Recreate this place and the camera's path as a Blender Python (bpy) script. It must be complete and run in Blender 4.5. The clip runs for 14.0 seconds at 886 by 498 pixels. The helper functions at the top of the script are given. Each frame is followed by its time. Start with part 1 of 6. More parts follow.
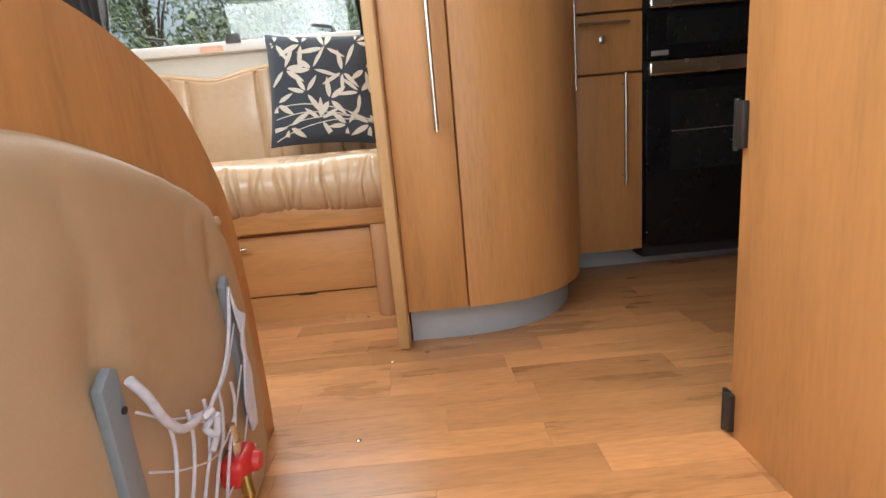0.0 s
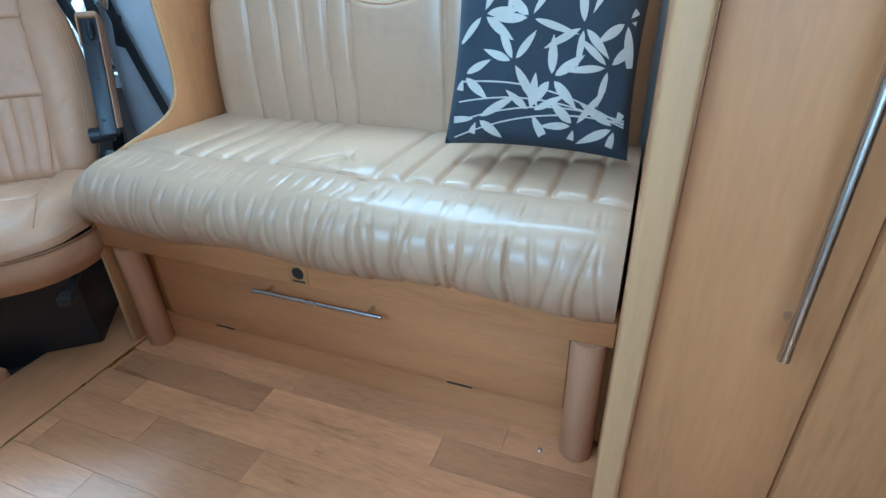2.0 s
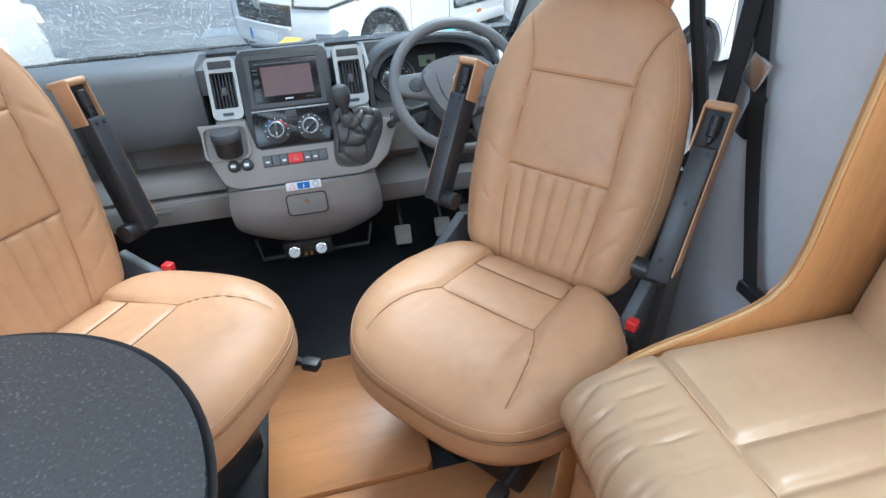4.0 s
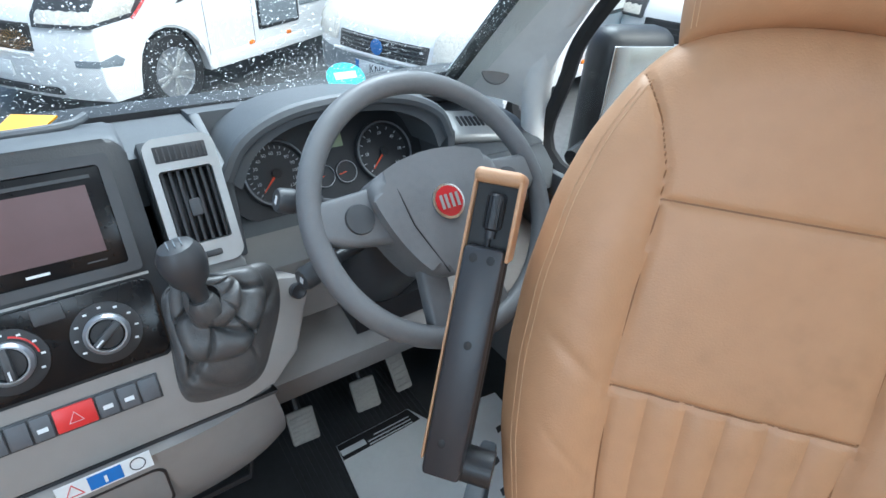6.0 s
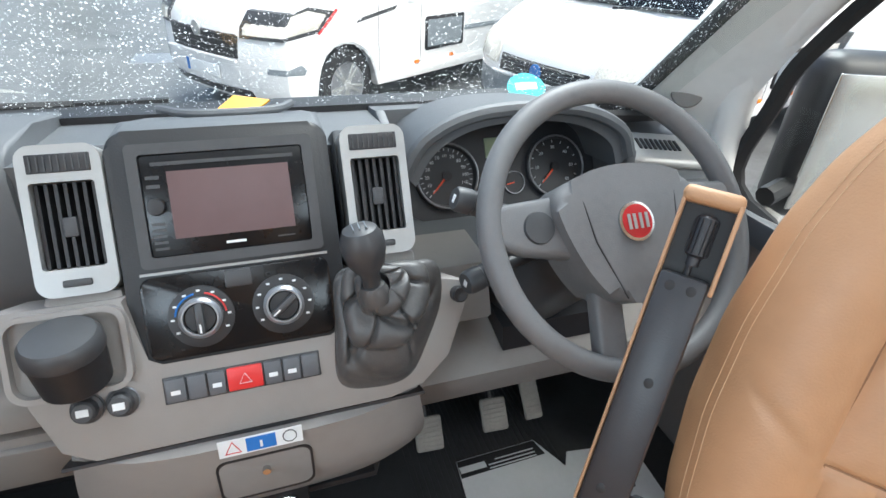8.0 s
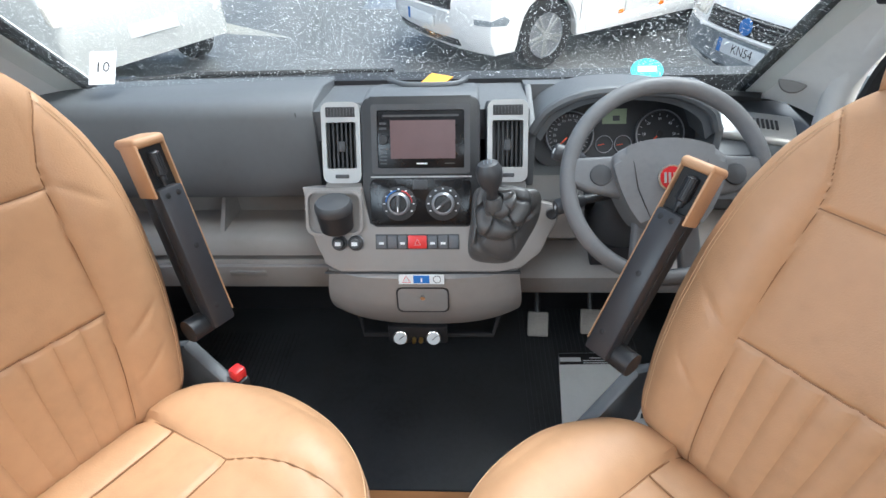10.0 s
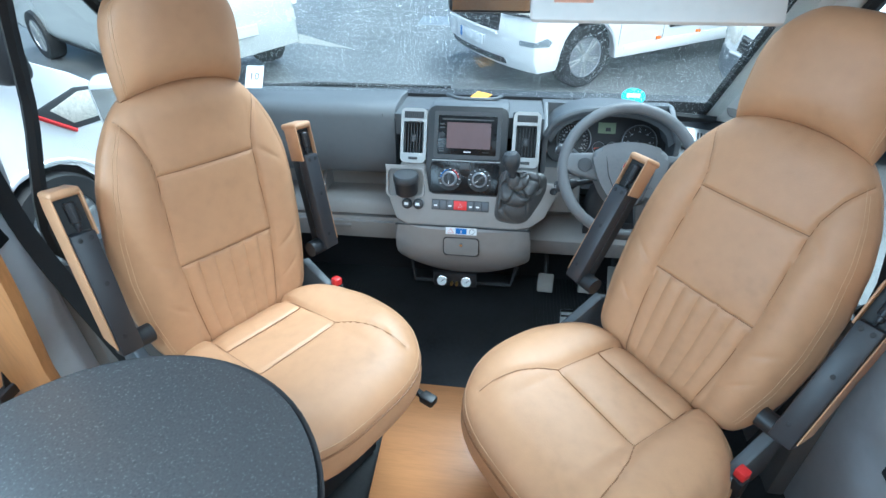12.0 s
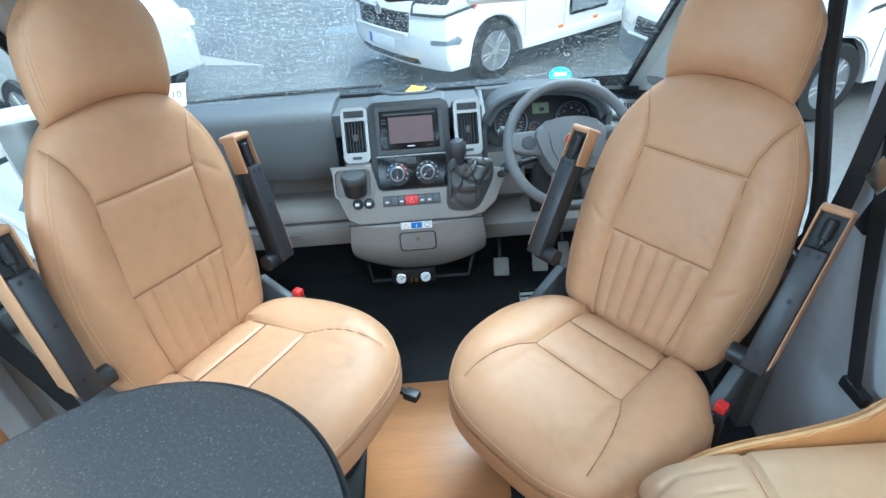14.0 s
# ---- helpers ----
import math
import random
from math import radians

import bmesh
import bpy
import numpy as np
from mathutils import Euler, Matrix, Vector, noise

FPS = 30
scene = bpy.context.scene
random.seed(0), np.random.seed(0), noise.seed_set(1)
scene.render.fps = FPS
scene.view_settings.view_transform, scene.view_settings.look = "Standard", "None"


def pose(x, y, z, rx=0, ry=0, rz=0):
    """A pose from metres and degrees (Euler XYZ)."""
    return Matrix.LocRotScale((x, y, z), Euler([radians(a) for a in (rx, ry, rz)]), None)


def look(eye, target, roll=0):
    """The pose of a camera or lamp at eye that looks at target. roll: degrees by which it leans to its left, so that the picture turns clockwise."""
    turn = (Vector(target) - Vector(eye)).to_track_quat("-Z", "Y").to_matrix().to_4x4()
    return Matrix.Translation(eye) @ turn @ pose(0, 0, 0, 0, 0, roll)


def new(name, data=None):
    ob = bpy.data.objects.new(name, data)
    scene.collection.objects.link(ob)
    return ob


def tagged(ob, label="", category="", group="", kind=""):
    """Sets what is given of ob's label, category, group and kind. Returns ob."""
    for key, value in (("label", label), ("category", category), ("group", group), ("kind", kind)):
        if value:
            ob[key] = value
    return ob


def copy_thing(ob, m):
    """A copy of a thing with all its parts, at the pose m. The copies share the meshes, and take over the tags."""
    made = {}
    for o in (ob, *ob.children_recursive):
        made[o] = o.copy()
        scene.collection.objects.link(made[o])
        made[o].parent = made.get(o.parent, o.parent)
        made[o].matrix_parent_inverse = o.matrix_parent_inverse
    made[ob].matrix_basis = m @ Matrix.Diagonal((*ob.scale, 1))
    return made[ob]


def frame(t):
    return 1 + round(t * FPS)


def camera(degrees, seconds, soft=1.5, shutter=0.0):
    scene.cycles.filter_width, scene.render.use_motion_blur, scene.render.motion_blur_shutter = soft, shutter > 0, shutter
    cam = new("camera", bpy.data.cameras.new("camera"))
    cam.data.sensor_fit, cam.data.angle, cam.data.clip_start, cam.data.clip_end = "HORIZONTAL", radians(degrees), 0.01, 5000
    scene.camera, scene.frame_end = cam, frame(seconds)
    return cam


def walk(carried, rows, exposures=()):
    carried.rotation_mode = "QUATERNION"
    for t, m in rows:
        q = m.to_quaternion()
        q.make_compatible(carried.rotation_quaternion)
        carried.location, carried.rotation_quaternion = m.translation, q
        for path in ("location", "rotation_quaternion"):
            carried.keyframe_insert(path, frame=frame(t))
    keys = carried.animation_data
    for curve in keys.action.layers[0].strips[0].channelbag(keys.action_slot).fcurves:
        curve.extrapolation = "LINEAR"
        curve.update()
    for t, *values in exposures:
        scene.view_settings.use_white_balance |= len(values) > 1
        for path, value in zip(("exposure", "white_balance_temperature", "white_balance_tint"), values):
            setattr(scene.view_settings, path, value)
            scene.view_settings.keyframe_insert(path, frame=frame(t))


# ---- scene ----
cam = camera(80.2, 14.0)
PATH = [
    (0, (-1.198, -0.086, 0.609), (0.746, -0.122, 0.139), -5.1),
    (0.5, (-0.856, -0.032, 0.606), (1.071, 0.052, 0.077), -5.1),
    (1, (-0.647, 0.015, 0.738), (1.210, 0.286, 0.046), -3.2),
    (1.5, (-0.462, 0.031, 0.844), (1.273, 0.548, -0.006), -2.9),
    (2, (-0.332, 0.042, 0.952), (1.282, 0.689, -0.037), -2.1),
    (2.5, (-0.243, 0.123, 1.093), (1.164, 1.089, 0.050), -1.0),
    (3, (-0.154, 0.29, 1.206), (0.926, 1.533, 0.071), -0.4),
    (3.5, (-0.006, 0.525, 1.21), (0.676, 2.009, 0.057), -0.7),
    (4, (0.119, 0.787, 1.187), (0.478, 2.382, 0.035), -2.4),
    (4.2, (0.159, 0.902, 1.191), (0.474, 2.522, 0.061), -2.7),
    (6.3, (0.112, 1.701, 1.046), (1.26, 2.918, -0.05), 4.5),
    (6.5, (0.099, 1.72, 1.035), (1.319, 2.859, -0.067), 5.3),
    (7, (0.069, 1.742, 1.03), (1.299, 2.897, -0.044), 6.1),
    (7.5, (0.067, 1.726, 1.021), (1.044, 3.125, -0.021), 5.6),
    (8, (0.085, 1.697, 1.031), (0.675, 3.301, -0.008), 3.0),
    (8.5, (0.116, 1.649, 1.039), (0.269, 3.361, 0.016), -0.3),
    (8.7, (0.124, 1.617, 1.044), (0.105, 3.344, 0.035), -1.3),
    (10.8, (0.142, 1.075, 1.313), (0.02, 2.592, 0.016), -2.6),
    (11, (0.148, 1.015, 1.321), (0.009, 2.547, 0.042), -2.6),
    (11.5, (0.167, 0.9, 1.356), (-0.038, 2.473, 0.137), -1.6),
    (12, (0.168, 0.817, 1.406), (-0.06, 2.42, 0.232), -1.0),
    (12.5, (0.121, 0.735, 1.42), (-0.031, 2.363, 0.267), -1.7),
    (13, (0.09, 0.71, 1.426), (0.037, 2.344, 0.274), -2.1),
    (13.5, (0.072, 0.724, 1.413), (0.101, 2.351, 0.25), -2.5),
    (14, (0.095, 0.793, 1.376), (0.114, 2.419, 0.211), -4.1),
]
EXPOSURES = [(0, 1.0, 6400, 6), (0.5, 1.08, 5650, -5), (1.0, 0.98, 4600, -10), (1.5, 0.66, 3900, -12), (2.5, 0.78, 3900, -11), (3.0, 0.72, 4250, -7), (3.4, 0.78, 4550, -2),
             (4.0, 0.9, 5050, -1), (6.5, 0.98, 5050, -2), (7.5, 1.08, 5150, -1), (8.5, 1.08, 6000, 4), (11.0, 0.90, 4900, -3), (11.6, 1.0, 4650, -8), (14.0, 1.05, 4650, -9)]
walk(cam, [(t, look(eye, target, roll)) for t, eye, target, roll in PATH], EXPOSURES)

# ---- light ----
world = bpy.data.worlds.new("sky")
scene.world = world
world.use_nodes = True
wt = world.node_tree
sky = wt.nodes.new("ShaderNodeTexSky")
sky.sky_type = "NISHITA"
sky.sun_disc = False
sky.sun_elevation = radians(55)
sky.sun_rotation = radians(150)
sky.air_density, sky.dust_density, sky.ozone_density = 1.0, 9.0, 0.6
wt.links.new(sky.outputs[0], wt.nodes["Background"].inputs[0])
wt.nodes["Background"].inputs[1].default_value = 0.15
sun = new("sun", bpy.data.lights.new("sun", "SUN"))
sun.data.energy, sun.data.angle, sun.data.color = 3.0, radians(30), (1.0, 0.93, 0.84)
sun.matrix_world = pose(0, 0, 8, 35, 0, 150)


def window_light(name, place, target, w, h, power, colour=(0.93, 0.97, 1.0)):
    """Daylight coming in at an opening; some openings are unseen and assumed."""
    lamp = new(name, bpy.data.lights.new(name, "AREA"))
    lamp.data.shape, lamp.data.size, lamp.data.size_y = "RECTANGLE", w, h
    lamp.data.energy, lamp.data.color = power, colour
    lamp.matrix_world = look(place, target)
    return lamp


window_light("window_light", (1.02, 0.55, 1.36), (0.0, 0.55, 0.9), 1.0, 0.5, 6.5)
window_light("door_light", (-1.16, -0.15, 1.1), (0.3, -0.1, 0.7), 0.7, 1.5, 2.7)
# The dinette window is unseen; its lamp is added to brighten the sofa side.
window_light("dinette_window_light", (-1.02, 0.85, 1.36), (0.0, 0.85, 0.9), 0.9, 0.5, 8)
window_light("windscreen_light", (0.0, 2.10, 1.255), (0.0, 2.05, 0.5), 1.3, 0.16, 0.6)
# No rooflight is known; lamp and opening added to light the interior from above.
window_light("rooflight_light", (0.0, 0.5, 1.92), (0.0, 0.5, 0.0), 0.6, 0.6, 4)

# ---- materials ----


def material(name, colour, rough=0.5, metal=0.0, var=0.12, scale=6.0, bump=0.0, bump_scale=200.0, dark=None,
             stretch=(1, 1, 1), coat=0.0, random=0.0, spec=0.5, transmission=0.0, detail=6.0, rough_var=0.1):
    """A surface with colour mottling at two scales and fine relief."""
    m = bpy.data.materials.new(name)
    m.use_nodes = True
    n, l = m.node_tree.nodes, m.node_tree.links
    b = n["Principled BSDF"]
    b.inputs["Roughness"].default_value, b.inputs["Metallic"].default_value = rough, metal
    b.inputs["Coat Weight"].default_value = coat
    b.inputs["Coat Roughness"].default_value = 0.12
    b.inputs["Specular IOR Level"].default_value = spec
    b.inputs["Transmission Weight"].default_value = transmission
    co, mp = n.new("ShaderNodeTexCoord"), n.new("ShaderNodeMapping")
    mp.inputs["Scale"].default_value = stretch
    l.new(co.outputs["Object"], mp.inputs["Vector"])
    big, fine = n.new("ShaderNodeTexNoise"), n.new("ShaderNodeTexNoise")
    big.inputs["Scale"].default_value, big.inputs["Detail"].default_value = scale, detail
    fine.inputs["Scale"].default_value, fine.inputs["Detail"].default_value = scale * 9, 3
    l.new(mp.outputs[0], big.inputs["Vector"])
    l.new(mp.outputs[0], fine.inputs["Vector"])
    mix = n.new("ShaderNodeMath")
    mix.operation = "MULTIPLY_ADD"
    mix.inputs[1].default_value = 0.55
    l.new(fine.outputs[0], mix.inputs[0])
    l.new(big.outputs[0], mix.inputs[2])
    ramp = n.new("ShaderNodeValToRGB")
    d = dark or [c * (1 - 1.6 * var) for c in colour]
    lt = [min(1, c * (1 + var)) for c in colour]
    ramp.color_ramp.elements[0].position, ramp.color_ramp.elements[0].color = 0.45, (*d, 1)
    ramp.color_ramp.elements[1].position, ramp.color_ramp.elements[1].color = 0.98, (*lt, 1)
    mid = ramp.color_ramp.elements.new(0.70)
    mid.color = (*colour, 1)
    l.new(mix.outputs[0], ramp.inputs[0])
    out = ramp.outputs[0]
    if random:
        info, hsv, amt = n.new("ShaderNodeObjectInfo"), n.new("ShaderNodeHueSaturation"), n.new("ShaderNodeMapRange")
        amt.inputs["To Min"].default_value, amt.inputs["To Max"].default_value = 1 - random, 1 + random
        l.new(info.outputs["Random"], amt.inputs["Value"])
        l.new(amt.outputs[0], hsv.inputs["Value"])
        l.new(out, hsv.inputs["Color"])
        off = n.new("ShaderNodeVectorMath")
        off.operation = "ADD"
        mul = n.new("ShaderNodeMath")
        mul.operation = "MULTIPLY"
        mul.inputs[1].default_value = 37.0
        l.new(info.outputs["Random"], mul.inputs[0])
        l.new(co.outputs["Object"], off.inputs[0])
        l.new(mul.outputs[0], off.inputs[1])
        l.new(off.outputs[0], mp.inputs["Vector"])
        out = hsv.outputs[0]
    l.new(out, b.inputs["Base Color"])
    if rough_var:
        rr = n.new("ShaderNodeMapRange")
        rr.inputs["To Min"].default_value, rr.inputs["To Max"].default_value = max(0.02, rough - rough_var), min(1, rough + rough_var)
        l.new(big.outputs[0], rr.inputs["Value"])
        l.new(rr.outputs[0], b.inputs["Roughness"])
    if bump:
        tex, bp = n.new("ShaderNodeTexNoise"), n.new("ShaderNodeBump")
        tex.inputs["Scale"].default_value, tex.inputs["Detail"].default_value = bump_scale, 3
        bp.inputs["Strength"].default_value, bp.inputs["Distance"].default_value = bump, 0.002
        l.new(co.outputs["Object"], tex.inputs["Vector"])
        l.new(tex.outputs[0], bp.inputs["Height"])
        l.new(bp.outputs[0], b.inputs["Normal"])
    return m


WOOD = material("maple_laminate_upright", (0.48, 0.236, 0.086), 0.38, var=0.15, scale=2.0, stretch=(8, 8, 1.0), bump=0.03)
WOOD_H = material("maple_laminate_lengthwise", (0.48, 0.236, 0.086), 0.38, var=0.15, scale=2.0, stretch=(8, 1.0, 8), bump=0.03)
FLOOR = material("floor_laminate", (0.51, 0.245, 0.100), 0.30, var=0.24, scale=2.4, stretch=(7, 1.1, 7), bump=0.03, random=0.22)
STEP = material("step_board", (0.49, 0.230, 0.090), 0.34, var=0.13, scale=2.4, stretch=(0.9, 9, 9), bump=0.03)
SOFA = material("cream_leather", (0.47, 0.318, 0.190), 0.34, var=0.06, scale=5, bump=0.12, bump_scale=260, coat=0.12)
SEAT = material("tan_leather", (0.47, 0.268, 0.140), 0.48, var=0.09, scale=4, bump=0.22, bump_scale=420)
STITCH = material("pale_thread", (0.58, 0.38, 0.22), 0.7, var=0.1, scale=40)
SEAM = material("leather_seam", (0.25, 0.125, 0.055), 0.55, var=0.1, scale=30)
VINYL = material("beige_vinyl", (0.46, 0.330, 0.208), 0.5, var=0.06, scale=4, bump=0.12, bump_scale=240)
TABLE = material("dark_speckled_laminate", (0.055, 0.056, 0.058), 0.26, var=0.28, scale=260, bump=0.02, rough_var=0.05)
BLACK = material("black_plastic", (0.018, 0.018, 0.020), 0.45, var=0.2, scale=8, bump=0.06, bump_scale=500)
GLOSS = material("gloss_black", (0.008, 0.008, 0.009), 0.22, var=0.1, scale=8, rough_var=0.03, spec=0.3)
DASH = material("dark_grey_dash", (0.095, 0.102, 0.110), 0.55, var=0.08, scale=6, bump=0.16, bump_scale=420)
DASH_D = material("charcoal_stack", (0.020, 0.021, 0.023), 0.5, var=0.08, scale=6, bump=0.14, bump_scale=420)
DASH_L = material("light_grey_dash", (0.26, 0.243, 0.230), 0.5, var=0.05, scale=6, bump=0.12, bump_scale=420)
DASH_M = material("mid_grey_dash", (0.225, 0.215, 0.207), 0.5, var=0.05, scale=6, bump=0.12, bump_scale=420)
SILVER = material("satin_silver", (0.36, 0.365, 0.36), 0.36, 0.4, var=0.05, scale=10)
CHROME = material("brushed_steel", (0.62, 0.61, 0.59), 0.24, 1.0, var=0.05, scale=12)
KICK = material("grey_plinth", (0.38, 0.41, 0.45), 0.42, var=0.05, scale=8)
MAT = material("black_floor_mat", (0.034, 0.036, 0.038), 0.5, var=0.25, scale=9, bump=0.3, bump_scale=300)
LINING = material("grey_lining", (0.56, 0.56, 0.58), 0.7, var=0.05, scale=4, bump=0.08)
TRIM = material("light_trim_plastic", (0.80, 0.80, 0.78), 0.5, var=0.04, scale=5, bump=0.08)
WALL = material("cream_wallboard", (0.66, 0.63, 0.56), 0.6, var=0.04, scale=4)
WHITE = material("white_paint", (0.80, 0.80, 0.80), 0.22, var=0.03, scale=2, coat=0.5)
FRAME = material("white_window_frame", (0.74, 0.73, 0.70), 0.4, var=0.04, scale=6)
ASPHALT = material("wet_asphalt", (0.115, 0.117, 0.118), 0.42, var=0.32, scale=2.0, bump=0.7, bump_scale=60, rough_var=0.25)
RUBBER = material("rubber", (0.015, 0.015, 0.016), 0.6, var=0.2, scale=20)
RED = material("red_plastic", (0.60, 0.03, 0.03), 0.35, var=0.08, scale=10)
PAPER = material("white_paper", (0.72, 0.74, 0.75), 0.6, var=0.04, scale=10)
BLUE = material("blue_print", (0.03, 0.16, 0.50), 0.5, var=0.06, scale=10)
YELLOW = material("yellow_card", (0.75, 0.36, 0.01), 0.5, var=0.06, scale=10)
SCREEN = material("unlit_screen", (0.13, 0.085, 0.085), 0.25, var=0.08, scale=3, rough_var=0.02, spec=0.12)
DARKGLASS = material("dark_glass", (0.012, 0.014, 0.016), 0.05, var=0.1, scale=3, rough_var=0.02)
PORT = material("dial_face", (0.030, 0.032, 0.036), 0.4, var=0.1, scale=20)
BEIGE_LEAF = material("printed_leaf", (0.55, 0.52, 0.46), 0.75, var=0.08, scale=20, bump=0.2, bump_scale=900)
FABRIC = material("charcoal_fabric", (0.036, 0.045, 0.060), 0.85, var=0.15, scale=20, bump=0.3, bump_scale=900)
LEAF = material("foliage", (0.07, 0.12, 0.035), 0.6, var=0.4, scale=3)
BARK = material("bark", (0.12, 0.09, 0.06), 0.9, var=0.3, scale=12)
LEGW = material("pale_leg_wood", (0.52, 0.30, 0.16), 0.4, var=0.08, scale=3, stretch=(8, 8, 0.8))
EDGE = material("pale_edging", (0.52, 0.31, 0.135), 0.4, var=0.08, scale=3, stretch=(8, 8, 0.8))
# Carcass wood coloured darker, to put shade into the gaps between doors.
GAP_SHADE_WOOD = material("shadow_gap_wood", (0.20, 0.10, 0.04), 0.5, var=0.1, scale=3)
LABEL = material("brown_label", (0.42, 0.22, 0.08), 0.5, var=0.1, scale=20)
ORANGE = material("orange_print", (0.75, 0.42, 0.30), 0.5, var=0.15, scale=60)
DARKGREY = material("dark_grey_plastic", (0.048, 0.049, 0.052), 0.45, var=0.1, scale=10)
BARGREY = material("blue_grey_plastic", (0.20, 0.225, 0.25), 0.42, var=0.06, scale=10)
CORD = material("white_cord", (0.58, 0.58, 0.66), 0.8, var=0.15, scale=60, bump=0.4, bump_scale=600)
FABRIC2 = material("curtain_fabric", (0.035, 0.034, 0.036), 0.85, var=0.5, scale=14, bump=0.3, bump_scale=900)
TEAL = material("turquoise_print", (0.03, 0.42, 0.50), 0.4, var=0.08, scale=20)
LAMPW = material("clear_lamp", (0.65, 0.62, 0.55), 0.1, var=0.2, scale=60, coat=0.6)
ARM = material("armrest_plastic", (0.030, 0.030, 0.034), 0.42, var=0.1, scale=8, bump=0.1, bump_scale=500)
SILVER2 = material("dull_metal_ring", (0.30, 0.31, 0.33), 0.35, 0.6, var=0.08, scale=20)
SWITCH = material("switch_plastic", (0.10, 0.105, 0.115), 0.45, var=0.08, scale=20)
BOOT = material("black_gaiter_leather", (0.075, 0.073, 0.072), 0.40, var=0.15, scale=20, bump=0.25, bump_scale=400)
REDN = material("needle_red", (0.85, 0.10, 0.03), 0.4, var=0.05, scale=20)
LCD = material("display_glass", (0.30, 0.36, 0.24), 0.2, var=0.05, scale=20)
WHEEL = material("wheel_grey", (0.14, 0.14, 0.142), 0.5, var=0.08, scale=12, bump=0.18, bump_scale=500)
BADGE = material("badge_red", (0.42, 0.02, 0.025), 0.2, var=0.05, scale=20)
PEDAL = material("pedal_rubber", (0.30, 0.285, 0.26), 0.6, var=0.15, scale=30)
SILVERCAR = material("silver_car_paint", (0.55, 0.56, 0.54), 0.25, 0.2, var=0.04, scale=2, coat=0.5)
BLUECAR = material("dark_blue_car_paint", (0.02, 0.03, 0.06), 0.2, var=0.05, scale=2, coat=0.6)
AMBER = material("amber_lens", (0.80, 0.22, 0.02), 0.25, var=0.1, scale=30)
BRASS = material("brass", (0.60, 0.40, 0.13), 0.3, 1.0, var=0.1, scale=20)


def glass_material(name, tint, rough=0.0):
    m = bpy.data.materials.new(name)
    m.use_nodes = True
    n, l = m.node_tree.nodes, m.node_tree.links
    n.remove(n["Principled BSDF"])
    clear, gloss, mix = n.new("ShaderNodeBsdfTransparent"), n.new("ShaderNodeBsdfGlossy"), n.new("ShaderNodeMixShader")
    face, power, amount = n.new("ShaderNodeLayerWeight"), n.new("ShaderNodeMath"), n.new("ShaderNodeMath")
    power.operation, power.inputs[1].default_value = "POWER", 5.0
    amount.operation, amount.inputs[1].default_value, amount.inputs[2].default_value = "MULTIPLY_ADD", 0.8, 0.04
    clear.inputs[0].default_value = (*tint, 1)
    gloss.inputs["Roughness"].default_value = 0.02
    l.new(face.outputs["Facing"], power.inputs[0])
    l.new(power.outputs[0], amount.inputs[0])
    l.new(amount.outputs[0], mix.inputs[0])
    l.new(clear.outputs[0], mix.inputs[1])
    l.new(gloss.outputs[0], mix.inputs[2])
    l.new(mix.outputs[0], n["Material Output"].inputs[0])
    return m


def drop_material():
    """Water that passes on the daylight behind it."""
    m = bpy.data.materials.new("rain_water")
    m.use_nodes = True
    n, l = m.node_tree.nodes, m.node_tree.links
    n.remove(n["Principled BSDF"])
    lit, clear, mix = n.new("ShaderNodeBsdfTranslucent"), n.new("ShaderNodeBsdfTransparent"), n.new("ShaderNodeMixShader")
    lit.inputs[0].default_value = (0.95, 0.96, 0.97, 1)
    mix.inputs[0].default_value = 0.3
    l.new(lit.outputs[0], mix.inputs[1])
    l.new(clear.outputs[0], mix.inputs[2])
    l.new(mix.outputs[0], n["Material Output"].inputs[0])
    return m


DROP = drop_material()
GLASS = glass_material("window_glass", (0.93, 0.96, 0.95))

# ---- building helpers ----


def thing(name, place=(0, 0, 0), label="", category="", group="", kind=""):
    ob = new(name)
    ob.empty_display_size = 0.05
    ob.location = place
    ob["origin"] = list(place)
    return tagged(ob, label, category, group, kind)


def origin_of(ob):
    while ob.parent:
        ob = ob.parent
    return Vector(ob.location)


def finish(name, bm, mat, smooth=True):
    bmesh.ops.recalc_face_normals(bm, faces=bm.faces)
    me = bpy.data.meshes.new(name)
    bm.to_mesh(me)
    bm.free()
    for m in (mat if isinstance(mat, (list, tuple)) else [mat]):
        me.materials.append(m)
    if smooth:
        me.shade_smooth()
        me.set_sharp_from_angle(angle=radians(38))
    return me


def part(name, bm, mat, parent, label="", smooth=True):
    """One mesh under a thing or a part; the bmesh is in the frame in which the thing stands at its place."""
    bmesh.ops.translate(bm, verts=bm.verts, vec=-origin_of(parent))
    ob = new(name, finish(name, bm, mat, smooth))
    ob.parent = parent
    return tagged(ob, label)


def solid(name, bm, mat, label="", category="", group="", kind="", smooth=True):
    """A thing of one mesh."""
    c = sum((v.co for v in bm.verts), Vector()) / max(1, len(bm.verts))
    c.z = min(v.co.z for v in bm.verts)
    bmesh.ops.translate(bm, verts=bm.verts, vec=-c)
    ob = new(name, finish(name, bm, mat, smooth))
    ob.location = c
    return tagged(ob, label, category, group, kind)


